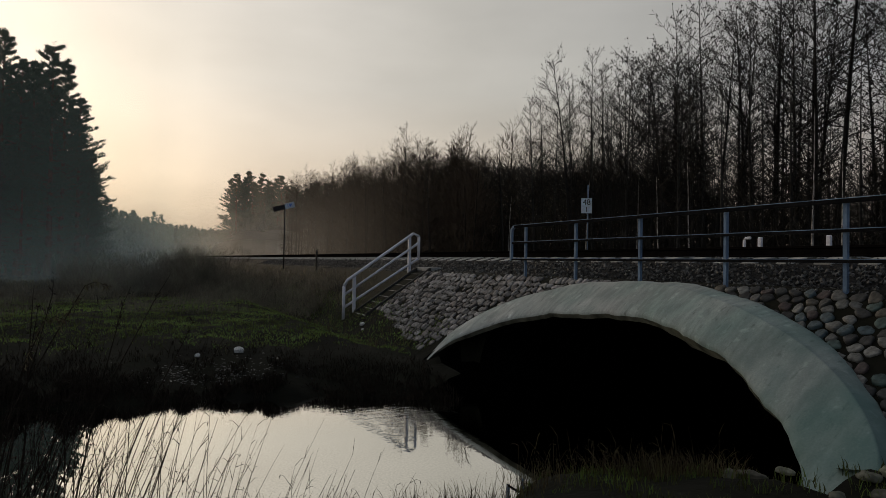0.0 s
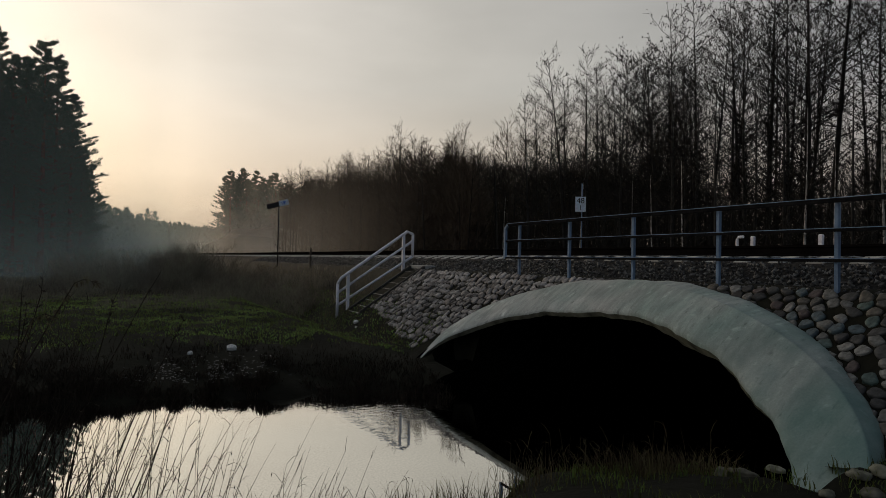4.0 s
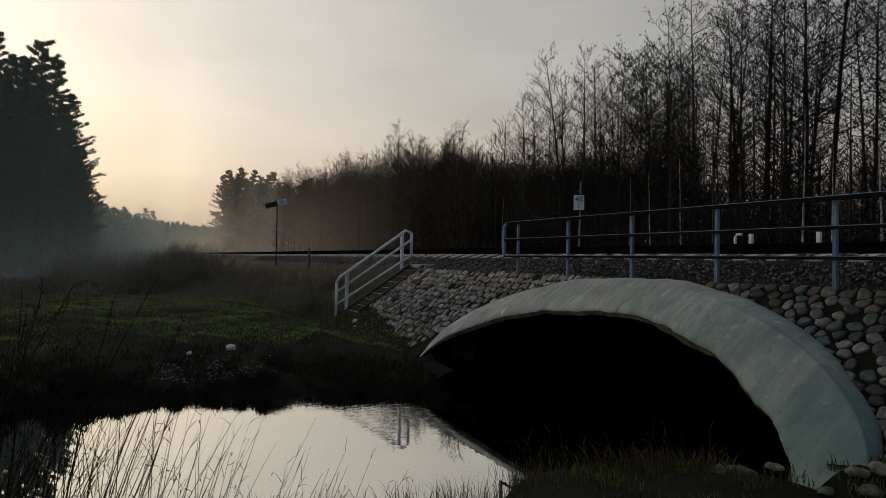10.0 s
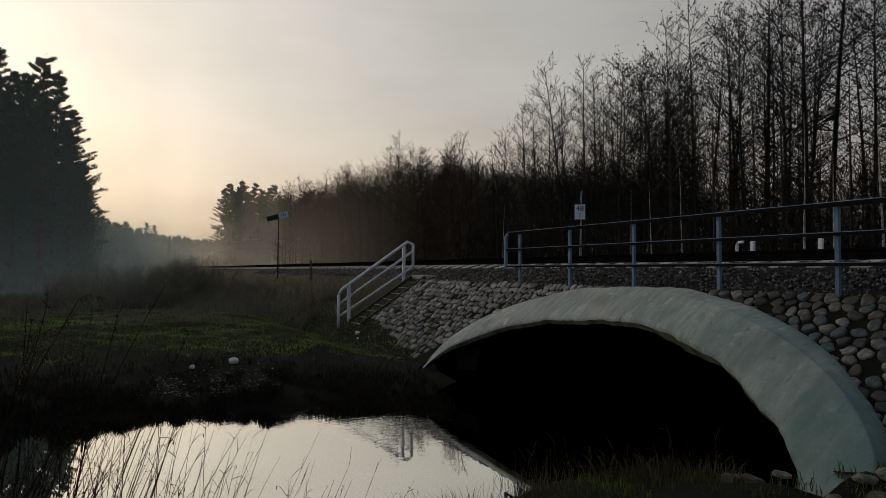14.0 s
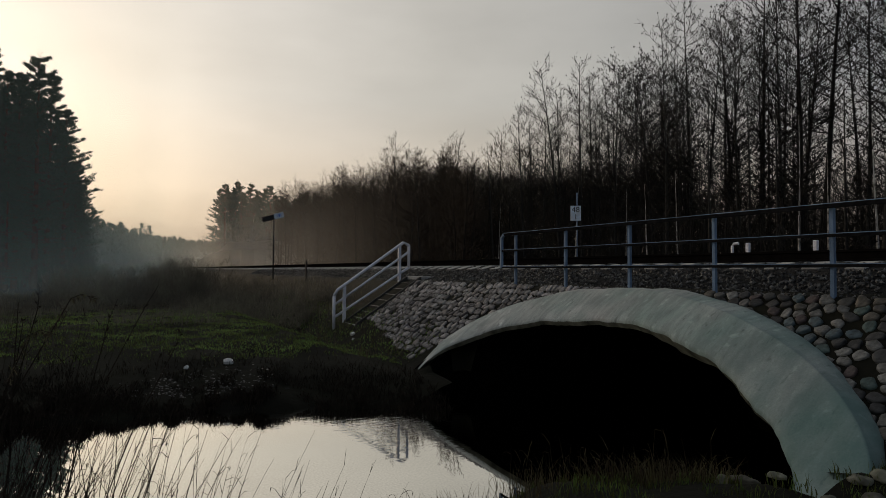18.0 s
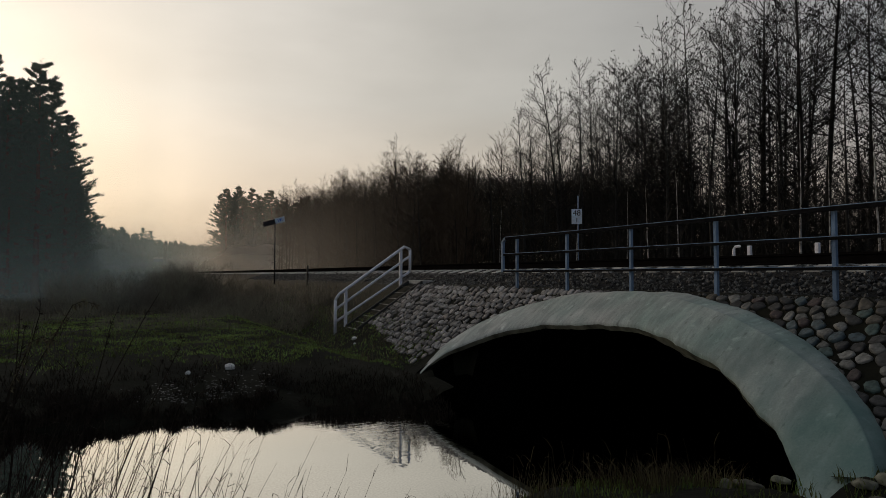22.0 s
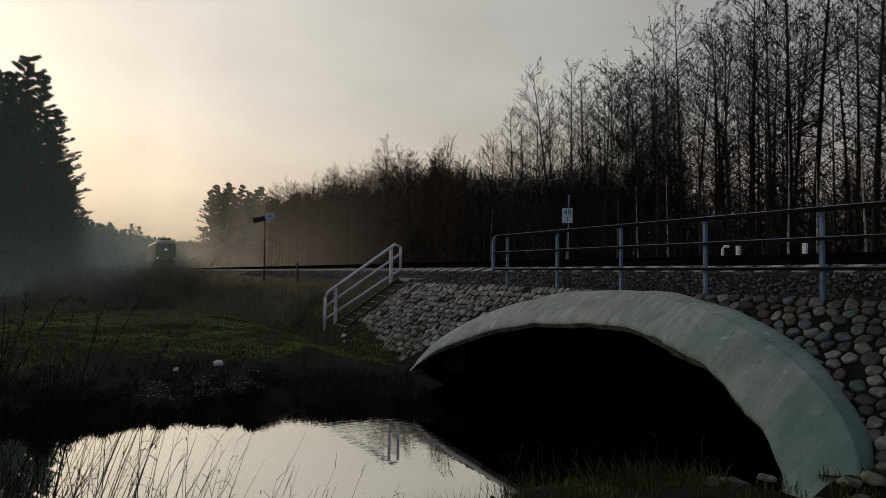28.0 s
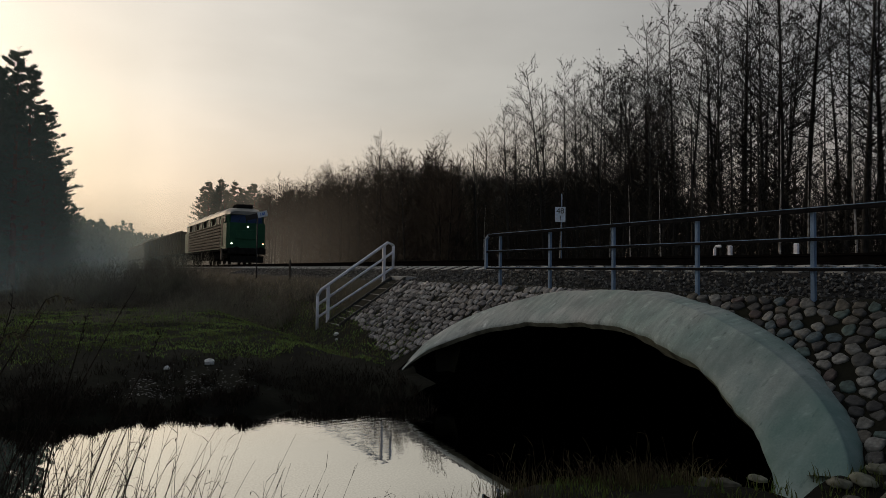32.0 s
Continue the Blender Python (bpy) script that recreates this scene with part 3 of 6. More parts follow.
def build_culvert():
    cul = thing("culvert", "wide low concrete arch of a stream culvert under the railway", "culvert", kind="structure")
    nz = noise.noise
    # radial share: inner edge 0, crease 1, outer edge 2; then metres proud of the slope on the near side and on the far side
    prof = [
        (-0.02, 0.0, 0.0), (-0.01, 0.02, 0.0), (0.0, 0.045, 0.012), (0.012, 0.085, 0.03), (0.05, 0.105, 0.045), (0.2, 0.125, 0.062), (0.4, 0.135, 0.065), (0.6, 0.14, 0.06),
        (0.8, 0.145, 0.055), (0.97, 0.145, 0.045), (1.0, 0.138, 0.042), (1.04, 0.125, 0.038), (1.3, 0.085, 0.02), (1.65, 0.03, 0.0), (2.0, -0.045, -0.02), (2.12, -0.12, -0.10), (2.2, -0.35, -0.18),
    ]
    n = 260
    vs, fs = [], []
    m = len(prof)
    for i in range(n + 1):
        a = min(max(math.pi * (-0.02 + 1.04 * i / n), 0.0), math.pi)
        drop = 0.5 if i == 0 else 0.0
        pi_, pc, po = arch_point(a, *INNER), arch_point(a, *CREASE), arch_point(a, *OUTER)
        po = pi_.lerp(po, min(1.0, (math.pi - a) / 0.24) ** 0.7)
        far = min(max((a - 0.95) / 0.9, 0.0), 1.0)
        far = far * far * (3 - 2 * far)
        pc = pc.lerp(pi_.lerp(po, 0.86), far)
        tip = min(1.0, (math.pi - a) / 0.5)
        edge = (po - pi_).normalized()
        mid_u = (pi_.y + po.y) / 2
        # hand-trowelled edges wander by a few centimetres
        wav_in = 0.075 * nz(Vector((mid_u * 1.15, 3.1, 0))) + 0.03 * nz(Vector((mid_u * 3.1, 9, 0))) + 0.012 * nz(Vector((mid_u * 9.0, 4, 0)))
        wav_out = 0.05 * nz(Vector((mid_u * 1.4, 13.1, 0))) + 0.02 * nz(Vector((mid_u * 4.2, 19, 0))) + 0.012 * nz(Vector((mid_u * 11.0, 14, 0)))
        foot = min(1.0, a / 0.35)
        ragged = 0.5 + 0.5 * math.cos((pi_.y - ARCH_Y + 1.15) * 4.5) + 0.3 * nz(Vector((mid_u * 2.25, 31.0, 2.0)))
        rim = min(max(ragged, 0.0), 1.0) * foot * min(max((ARCH_Y - 0.2 - pi_.y) / 0.5, 0.0), 1.0)
        depth = 0.05 + 0.3 * rim
        depth *= 1 - 0.9 * far
        for k, (r, near_o, far_o) in enumerate(prof):
            o = near_o + (far_o - near_o) * far
            o = o * tip - 0.07 * (1 - tip) ** 3
            p = pi_.lerp(pc, r) if r <= 1 else pc.lerp(po, r - 1)
            if k <= 4:
                p = p - edge * (wav_in * foot + (0.17, 0.10, 0.0, 0.0, 0.0)[k] * rim)
            elif k >= 13:
                p = p + edge * wav_out * foot
            o2 = o + (0.014 * nz(p * 1.3) + 0.006 * nz(p * 4.0) + 0.003 * nz(p * 9.0)) * tip
            p = p + Vector((-SLOPE, 0, 1)).normalized() * o2
            if k == 0:
                p.x += (depth + 0.05) * (0.15 + 0.85 * tip)
                p.z -= 0.05 * tip
            elif k == 1:
                p.x += depth * 0.45 * (0.15 + 0.85 * tip)
            p.z -= drop
            vs.append(p)
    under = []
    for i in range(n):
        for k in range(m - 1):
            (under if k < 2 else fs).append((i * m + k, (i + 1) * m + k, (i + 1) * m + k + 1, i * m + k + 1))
    part("soffit", Geo().add([vs[j * m + k] for j in range(n + 1) for k in range(3)], [tuple(q // m * 3 + q % m for q in f) for f in under]), MAT["soffit"], cul, "rough stained underside of the collar, its shade put into the colour", smooth=True)
    part("collar", Geo().add(vs, fs), MAT["concrete"], cul, "pale grey sprayed-concrete collar with a greenish tint", smooth=True)
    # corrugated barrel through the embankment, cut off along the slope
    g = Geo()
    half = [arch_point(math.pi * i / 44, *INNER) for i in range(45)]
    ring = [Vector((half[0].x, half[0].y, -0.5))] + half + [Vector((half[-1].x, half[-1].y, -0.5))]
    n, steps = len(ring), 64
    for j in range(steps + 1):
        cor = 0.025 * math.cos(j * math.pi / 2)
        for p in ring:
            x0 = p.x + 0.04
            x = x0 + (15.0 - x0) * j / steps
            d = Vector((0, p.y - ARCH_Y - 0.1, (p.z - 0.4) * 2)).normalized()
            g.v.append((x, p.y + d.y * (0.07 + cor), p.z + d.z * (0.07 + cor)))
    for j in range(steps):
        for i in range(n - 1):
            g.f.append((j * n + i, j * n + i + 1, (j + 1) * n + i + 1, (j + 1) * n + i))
    part("lining", g, MAT["lining"], cul, "corrugated steel lining, the barrel's shade put into a near-black colour", smooth=True)


build_culvert()


# ---- track ----


def build_track():
    bed = Geo()
    sec = [(-2.32, 2.27), (-1.42, 2.59), (-0.98, 2.69), (0.98, 2.69), (1.42, 2.59), (2.32, 2.27)]
    ss = list(np.arange(-30, 60, 1.5)) + list(np.arange(60, 620, 6.0))
    for s in ss:
        m = track_pose(s)
        for q, z in sec:
            bed.v.append(tuple(m @ Vector((q, 0, z))))
    for j in range(len(ss) - 1):
        for k in range(5):
            bed.f.append((j * 6 + k, j * 6 + k + 1, (j + 1) * 6 + k + 1, (j + 1) * 6 + k))
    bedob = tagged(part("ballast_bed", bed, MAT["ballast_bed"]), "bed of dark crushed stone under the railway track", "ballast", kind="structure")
    track = thing("railway_track", "single railway track on concrete sleepers", "track", kind="structure")
    prof = [(-0.07, 0), (0.07, 0), (0.07, 0.012), (0.012, 0.03), (0.012, 0.115), (0.036, 0.13), (0.036, 0.16), (-0.036, 0.16), (-0.036, 0.13), (-0.012, 0.115), (-0.012, 0.03), (-0.07, 0.012)]
    ss = list(np.arange(-30, 40, 10.0)) + list(np.arange(40, 620, 6.0))
    for side in (-0.7535, 0.7535):
        g, top = Geo(), Geo()
        n = len(prof)
        for s in ss:
            m = track_pose(s)
            g.v += [tuple(m @ Vector((side + a, 0, 2.74 + b))) for a, b in prof]
            top.v += [tuple(m @ Vector((side + a, 0, 2.74 + b))) for a, b in ((-0.032, 0.1605), (0.032, 0.1605))]
        for j in range(len(ss) - 1):
            for k in range(n):
                k2 = (k + 1) % n
                g.f.append((j * n + k, j * n + k2, (j + 1) * n + k2, (j + 1) * n + k))
            top.f.append((j * 2, j * 2 + 1, j * 2 + 3, j * 2 + 2))
        r = part("rail", g, MAT["rail"], track, "rust-brown steel rail")
        part("running_surface", top, MAT["rail_top"], r, "polished running surface")
    # the sleeper's top falls from the rail seats to its ends
    tops = [(-1.3, 2.635), (-0.95, 2.724), (-0.55, 2.738), (0.0, 2.71), (0.55, 2.738), (0.95, 2.724), (1.3, 2.635)]
    sg = Geo()
    for x, z in tops:
        sg.v += [(x, -0.15, 2.46), (x, -0.125, z - 0.015), (x, -0.11, z), (x, 0.11, z), (x, 0.125, z - 0.015), (x, 0.15, 2.46)]
    for j in range(len(tops) - 1):
        sg.f += [(j * 6 + k, j * 6 + (k + 1) % 6, j * 6 + 6 + (k + 1) % 6, j * 6 + 6 + k) for k in range(6)]
    sg.f += [(0, 1, 2, 3, 4, 5), tuple(len(sg.v) - 1 - k for k in range(6))]
    sl = sg.mesh("sleeper", MAT["sleeper"])
    far = Geo()
    for i in range(-16, 330):
        s = i * 0.6 + 0.1
        if s < 75:
            part("sleeper", sl, None, track, m=track_pose(s, rng.uniform(-0.004, 0.006)) @ pose(0, 0, 0, 0, 0, rng.uniform(-0.6, 0.6)))
        else:
            far.box(-1.3, 1.3, -0.13, 0.13, 2.52, 2.725, track_pose(s))
    tagged(part("sleeper_row", far, MAT["sleeper"], track), kind="stuff")
    # loose crushed stone
    stones = Geo()
    octa = [(0, 1, 4), (1, 2, 4), (2, 3, 4), (3, 0, 4), (1, 0, 5), (2, 1, 5), (3, 2, 5), (0, 3, 5)]
    for i in range(11000):
        y = -2 + 44 * rng.random() ** 1.5
        q = rng.choice((-1, -1, -1, 1)) * rng.uniform(0.2, 2.45) if rng.random() < 0.35 else -rng.uniform(1.42, 2.42)
        z = float(np.interp(abs(q), [0.98, 1.42, 2.32, 2.5], [2.69, 2.59, 2.27, 2.27]))
        r = rng.uniform(0.02, 0.045)
        c = Vector((TX + q, y, z + r * 0.3))
        rot = Euler((rng.uniform(0, 6), rng.uniform(0, 6), rng.uniform(0, 6))).to_matrix()
        vs = [c + rot @ Vector(p) for p in ((r, 0, 0), (0, r * rng.uniform(0.6, 1.1), 0), (-r, 0, 0), (0, -r * 0.8, 0), (0, 0, r * 0.8), (0, 0, -r * 0.7))]
        stones.add(vs, octa)
    tagged(part("ballast_stones", stones, MAT["ballast"], bedob), kind="stuff")


build_track()


# ---- railing over the culvert and stair with handrail ----


def build_railing():
    r = thing("bridge_railing", "grey galvanised steel railing above the culvert arch", "railing")
    ys = [11.2 - 1.668 * i for i in range(9)]
    for y in ys:
        z0 = gz(RAIL_X, y) - 0.12
        # channel-section post
        g = Geo().box(RAIL_X - 0.025, RAIL_X + 0.025, y - 0.025, y - 0.018, z0, 3.36).box(RAIL_X - 0.025, RAIL_X - 0.018, y - 0.018, y + 0.022, z0, 3.36).box(RAIL_X + 0.018, RAIL_X + 0.025, y - 0.018, y + 0.022, z0, 3.36)
        part("post", g, MAT["steel"], r)
    y1, y0 = 11.68, ys[-1] - 0.2
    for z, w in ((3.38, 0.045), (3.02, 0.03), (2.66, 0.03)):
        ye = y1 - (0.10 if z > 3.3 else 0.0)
        # Each rail's lit top line and dark side are put into two colours.
        rl = part("rail", Geo().box(RAIL_X - 0.05 - w / 3, RAIL_X - 0.037, y0, ye, z - w, z + 0.008), MAT["dark_steel"], r, "dark steel rail")
        part("top_edge", Geo().box(RAIL_X - 0.05 - w / 3, RAIL_X + 0.03, y0, ye, z + 0.009, z + 0.017), MAT["steel"], rl, "pale upper edge, the lit line put into its colour")
    g = Geo().tube([(RAIL_X - 0.045, y1 - 0.10, 3.365), (RAIL_X - 0.045, y1, 3.29), (RAIL_X - 0.045, y1, 2.63)], 0.04, 4)
    part("end_loop", g, MAT["steel"], r)


build_railing()


def build_stair():
    st = thing("embankment_stair", "narrow concrete service stair down the railway embankment", "stair", kind="structure")
    X0, Z0, X1, Z1 = 7.72, 2.34, 5.8, 1.08
    n = 8
    for y in (16.02, 16.95):
        g = Geo()
        dx, dz = X1 - X0, Z1 - Z0
        pts = [(X0 + 0.1, Z0 + 0.06), (X0 - 0.05, Z0 + 0.06), (X1, Z1 + 0.09), (X1 - 0.08, Z1 - 0.25), (X0 + 0.1, Z0 - 0.35)]
        m = len(pts)
        g.v = [(x, y, z) for x, z in pts] + [(x, y + 0.08, z) for x, z in pts]
        g.f = [tuple(range(m)), tuple(range(2 * m - 1, m - 1, -1))] + [(k, k + m, (k + 1) % m + m, (k + 1) % m) for k in range(m)]
        part("stringer", g, MAT["stringer"], st)
    tread = bevelled_box(-0.15, 0.15, 16.11, 16.94, -0.16, 0.0, 0.008).mesh("tread", MAT["sleeper"])
    for i in range(n):
        t = (i + 0.4) / n
        part("tread", tread, None, st, m=Matrix.Translation((X0 + (X1 - X0) * t, 0, Z0 - 0.05 + (Z1 - Z0) * t)))
    part("landing", bevelled_box(X0 - 0.02, X0 + 0.42, 16.0, 17.04, Z0 - 0.06, Z0 + 0.075, 0.01), MAT["sleeper"], st, "pale concrete landing slab")
    h = thing("stair_handrail", "white-painted steel handrail beside the embankment stair", "handrail")
    Y = 17.1
    A, B, C, D = Vector((7.62, Y, 3.40)), Vector((5.62, Y, 2.02)), Vector((5.52, Y, 1.86)), Vector((7.80, Y, 3.32))
    part("top_rail", Geo().tube([C, B, A, D], 0.045, 6), MAT["white_rail"], h, smooth=True)
    part("end_loop", Geo().tube([D, (7.80, Y, 2.66)], 0.045, 6), MAT["white_rail"], h, smooth=True)
    part("end_loop", Geo().tube([C, (5.52, Y, gz(5.52, Y) - 0.1)], 0.045, 6), MAT["white_rail"], h, smooth=True)
    sl = (A.z - B.z) / (A.x - B.x)
    part("mid_rail", Geo().tube([(5.52, Y, 1.60), (7.80, Y, 1.60 + sl * 2.22)], 0.036, 6), MAT["white_rail"], h, smooth=True)
    part("low_rail", Geo().tube([(5.52, Y, 1.25), (7.80, Y, 1.22 + sl * 2.1)], 0.036, 6), MAT["white_rail"], h, smooth=True)
    for x in (5.82, 7.50):
        part("post", Geo().tube([(x, Y, min(gz(x, Y), 2.2) - 0.15), (x, Y, B.z + sl * (x - B.x) - 0.03)], 0.055, 4), MAT["white_rail"], h)


build_stair()


# ---- signs ----


def text_mesh(body, size):
    cu = bpy.data.curves.new("text", "FONT")
    cu.body, cu.size, cu.extrude, cu.align_x, cu.align_y = body, size, 0.002, "CENTER", "CENTER"
    ob = bpy.data.objects.new("text", cu)
    me = bpy.data.meshes.new_from_object(ob)
    bpy.data.objects.remove(ob)
    return me


def build_signs():
    k = thing("kilometre_sign", "small white railway distance plate reading 48 over 1 on a post", "sign", Matrix.Translation((12.4, 15.06, 0)))
    part("post", Geo().tube([(0.05, 0, gz(12.4, 15.06) - 0.2), (0.05, 0, 4.97)], 0.018, 6), MAT["steel"], k, smooth=True)
    turn = pose(0, 0, 0, 0, 0, -35)
    g = Geo().box(-0.155, 0.155, -0.008, 0.008, 4.12, 4.57)
    pl = part("plate", g, MAT["white"], k, m=turn)
    for body, z, s in (("48", 4.445, 0.235), ("1", 4.23, 0.21)):
        me = text_mesh(body, s)
        me.materials.append(MAT["black"])
        part("numeral", me, None, pl, m=pose(0, -0.012, z, 90, 0, 0))
    s = thing("warning_sign", "black and white slanted railway warning board on a tall thin post", "sign", Matrix.Translation((7.3, 32.6, 0)))
    part("post", Geo().tube([(0, 0, gz(7.3, 32.6) - 0.3), (0, 0, 5.42)], 0.032, 6), MAT["black"], s, smooth=True)
    tilt = pose(0, 0, 5.28, 0, 0, -27) @ pose(0, 0, 0, 0, -14, 0)
    part("dark_board", bevelled_box(-0.60, 0.02, -0.05, -0.03, -0.13, 0.13, 0.004), MAT["black"], s, "matt black half of the board", m=tilt)
    wb = part("pale_board", bevelled_box(0.021, 0.52, -0.05, -0.03, -0.13, 0.16, 0.004), MAT["white"], s, "white half of the board with blue marks", m=tilt)
    for x, w in ((0.16, 0.04), (0.25, 0.08), (0.36, 0.035)):
        part("mark", Geo().box(x, x + w, -0.056, -0.052, -0.05, 0.09), MAT["blue"], wb)
    w = thing("wooden_stake", "short dark weathered stake beside the ballast", "stake", Matrix.Translation((7.35, 26.6, 0)))
    part("shaft", bevelled_box(-0.035, 0.035, -0.035, 0.035, gz(7.35, 26.6) - 0.2, 3.0, 0.008), MAT["wood"], w)
    for i, (y, hood) in enumerate(((9.66, True), (9.26, False), (7.74, False), (5.9, False))):
        p = thing("marker_post", "short white marker post beyond the track", "post", Matrix.Translation((12.45, y, 0)), "white marker posts")
        z0 = gz(12.45, y) - 0.1
        if hood:
            g = Geo().tube([(0, 0, z0), (0, 0, 3.16), (0, -0.04, 3.22), (0, -0.16, 3.225)], 0.032, 6)
        else:
            g = bevelled_box(-0.035, 0.035, -0.045, 0.045, z0, 3.23, 0.012)
        part("shaft", g, MAT["white_rail"], p)


build_signs()


# ---- stone pitching on the slope ----


def stone_cell(c, others):
    """Outline of one stone: the ground nearer to c than to any of its neighbours."""
    poly = [Vector((c[0] + dx, c[1] + dy)) for dx, dy in ((-0.2, -0.2), (0.2, -0.2), (0.2, 0.2), (-0.2, 0.2))]
    c = Vector(c)
    for o in others:
        o = Vector(o)
        mid, way = (c + o) / 2, o - c
        out = []
        for i, p in enumerate(poly):
            q = poly[(i + 1) % len(poly)]
            dp, dq = (p - mid).dot(way), (q - mid).dot(way)
            if dp <= 0:
                out.append(p)
            if dp * dq < 0:
                out.append(p.lerp(q, dp / (dp - dq)))
        poly = out
        if len(poly) < 3:
            return []
    return poly


def stone_geo(poly, c, rise, r):
    """A field stone with a worn, slightly domed head, in the slope's own axes: y along the line, x down the slope."""
    ring = []
    for i, p in enumerate(poly):
        q = poly[(i + 1) % len(poly)]
        if (q - p).length > 0.012:
            ring += [p.lerp(q, 0.22), p.lerp(q, 0.78)]
    mid = Vector(c)
    gap = r.uniform(0.76, 0.91)
    ring = [(p - mid) * gap * r.uniform(0.88, 1.06) for p in ring]
    n = len(ring)
    tilt = Vector((r.gauss(0, 0.12), r.gauss(0, 0.12)))
    g = Geo()
    for k, h in ((1.0, -0.05), (1.0, rise * 0.45), (0.92, rise * 0.9), (0.6, rise)):
        for p in ring:
            q = p * k
            g.v.append((q.y, q.x, h + (tilt.dot(q) + r.gauss(0, 0.004)) * (h > 0)))
    g.v.append((0, 0, rise * r.uniform(0.9, 1.08)))
    for j in range(3):
        g.f += [(j * n + i, j * n + (i + 1) % n, (j + 1) * n + (i + 1) % n, (j + 1) * n + i) for i in range(n)]
    g.f += [(3 * n + i, 3 * n + (i + 1) % n, 4 * n) for i in range(n)]
    g.f = [tuple(reversed(f)) for f in g.f]
    return g


def build_pitching():
    for near in (True, False):
        r = random.Random(61 if near else 62)
        pit = thing("stone_pitching", "slope paved with rounded grey and reddish field stones set in dark soil" if near else "slope paved with split stones below the service stair, sky light put into their paleness", "stone slope", kind="structure")
        cell, row, lo, hi = (0.185, 0.142, -1.2, ARCH_Y) if near else (0.15, 0.172, ARCH_Y, 15.95)
        grid = {}
        for i in range(-1, int(3.1 / row) + 1):
            for j in range(-1, int((hi - lo) / cell) + 2):
                grid[i, j] = (lo + (j + 0.5 * (i % 2) + r.uniform(-0.27, 0.27)) * cell, (i + r.uniform(-0.27, 0.27)) * row + 0.02)
        stones = []
        for (i, j), c in grid.items():
            y, d = c
            x = 7.52 - d * 0.8
            if d < -0.02 or over_arch(x, y, 0.40 if y > ARCH_Y else 0.42) or not lo < y < hi:
                continue
            plane = 2.27 - SLOPE * (7.55 - x)
            if plane < gz(x, y) - 0.2 and x < 7.4 or y > 9 and plane < 0.72 + 0.10 * (y - 11.5):
                continue
            if not near and over_arch(x, y, 0.40 + 0.42 * max(0.0, 1.35 - plane)):
                continue
            if r.random() < 0.06:
                continue
            others = [grid[i + a, j + b] for a in (-2, -1, 0, 1, 2) for b in (-2, -1, 0, 1, 2) if (a or b) and (i + a, j + b) in grid]
            poly = stone_cell(c, others)
            if len(poly) > 3:
                stones.append((x, y, gz(x, y), poly, c))
        stones.sort(key=lambda q: math.hypot(q[0] - 6.8, q[1] - (4.0 if near else 12.5)))
        rest = Geo()
        for j, (x, y, z, poly, c) in enumerate(stones):
            g = stone_geo(poly, c, r.uniform(0.018, 0.042), r)
            m = Matrix.Translation((x, y, z)) @ Matrix(((-0.8, 0, -0.6), (0, 1, 0), (-0.6, 0, 0.8))).to_4x4()
            if j < 300:
                part("cobble", g, MAT["cobble" if near else "split_stone"], pit, smooth=True, m=m)
            else:
                rest.add([m @ Vector(v) for v in g.v], g.f)
        if rest.v:
            tagged(part("cobble_rest", rest, MAT["cobble_near"] if near else MAT["cobble_far"], pit, smooth=True), kind="stuff")
        print("cobbles", len(stones))


# ---- trees ----


def limb(g, p, d, length, r, segs, r0, droop=0.0, wob=0.12, sides=3):
    """A wandering tapered limb; returns its points."""
    pts, d = [Vector(p)], Vector(d).normalized()
    for i in range(segs):
        d = (d + Vector((r.uniform(-wob, wob), r.uniform(-wob, wob), r.uniform(-wob, wob) + droop))).normalized()
        pts.append(pts[-1] + d * (length / segs))
    if sides == 2:
        g.ribbon(pts, r0, d.cross(Vector((r.uniform(-1, 1), r.uniform(-1, 1), r.uniform(-1, 1)))).normalized())
    else:
        g.tube(pts, [r0 * (1 - 0.85 * i / segs) for i in range(segs + 1)], sides, cap=False)
    return pts


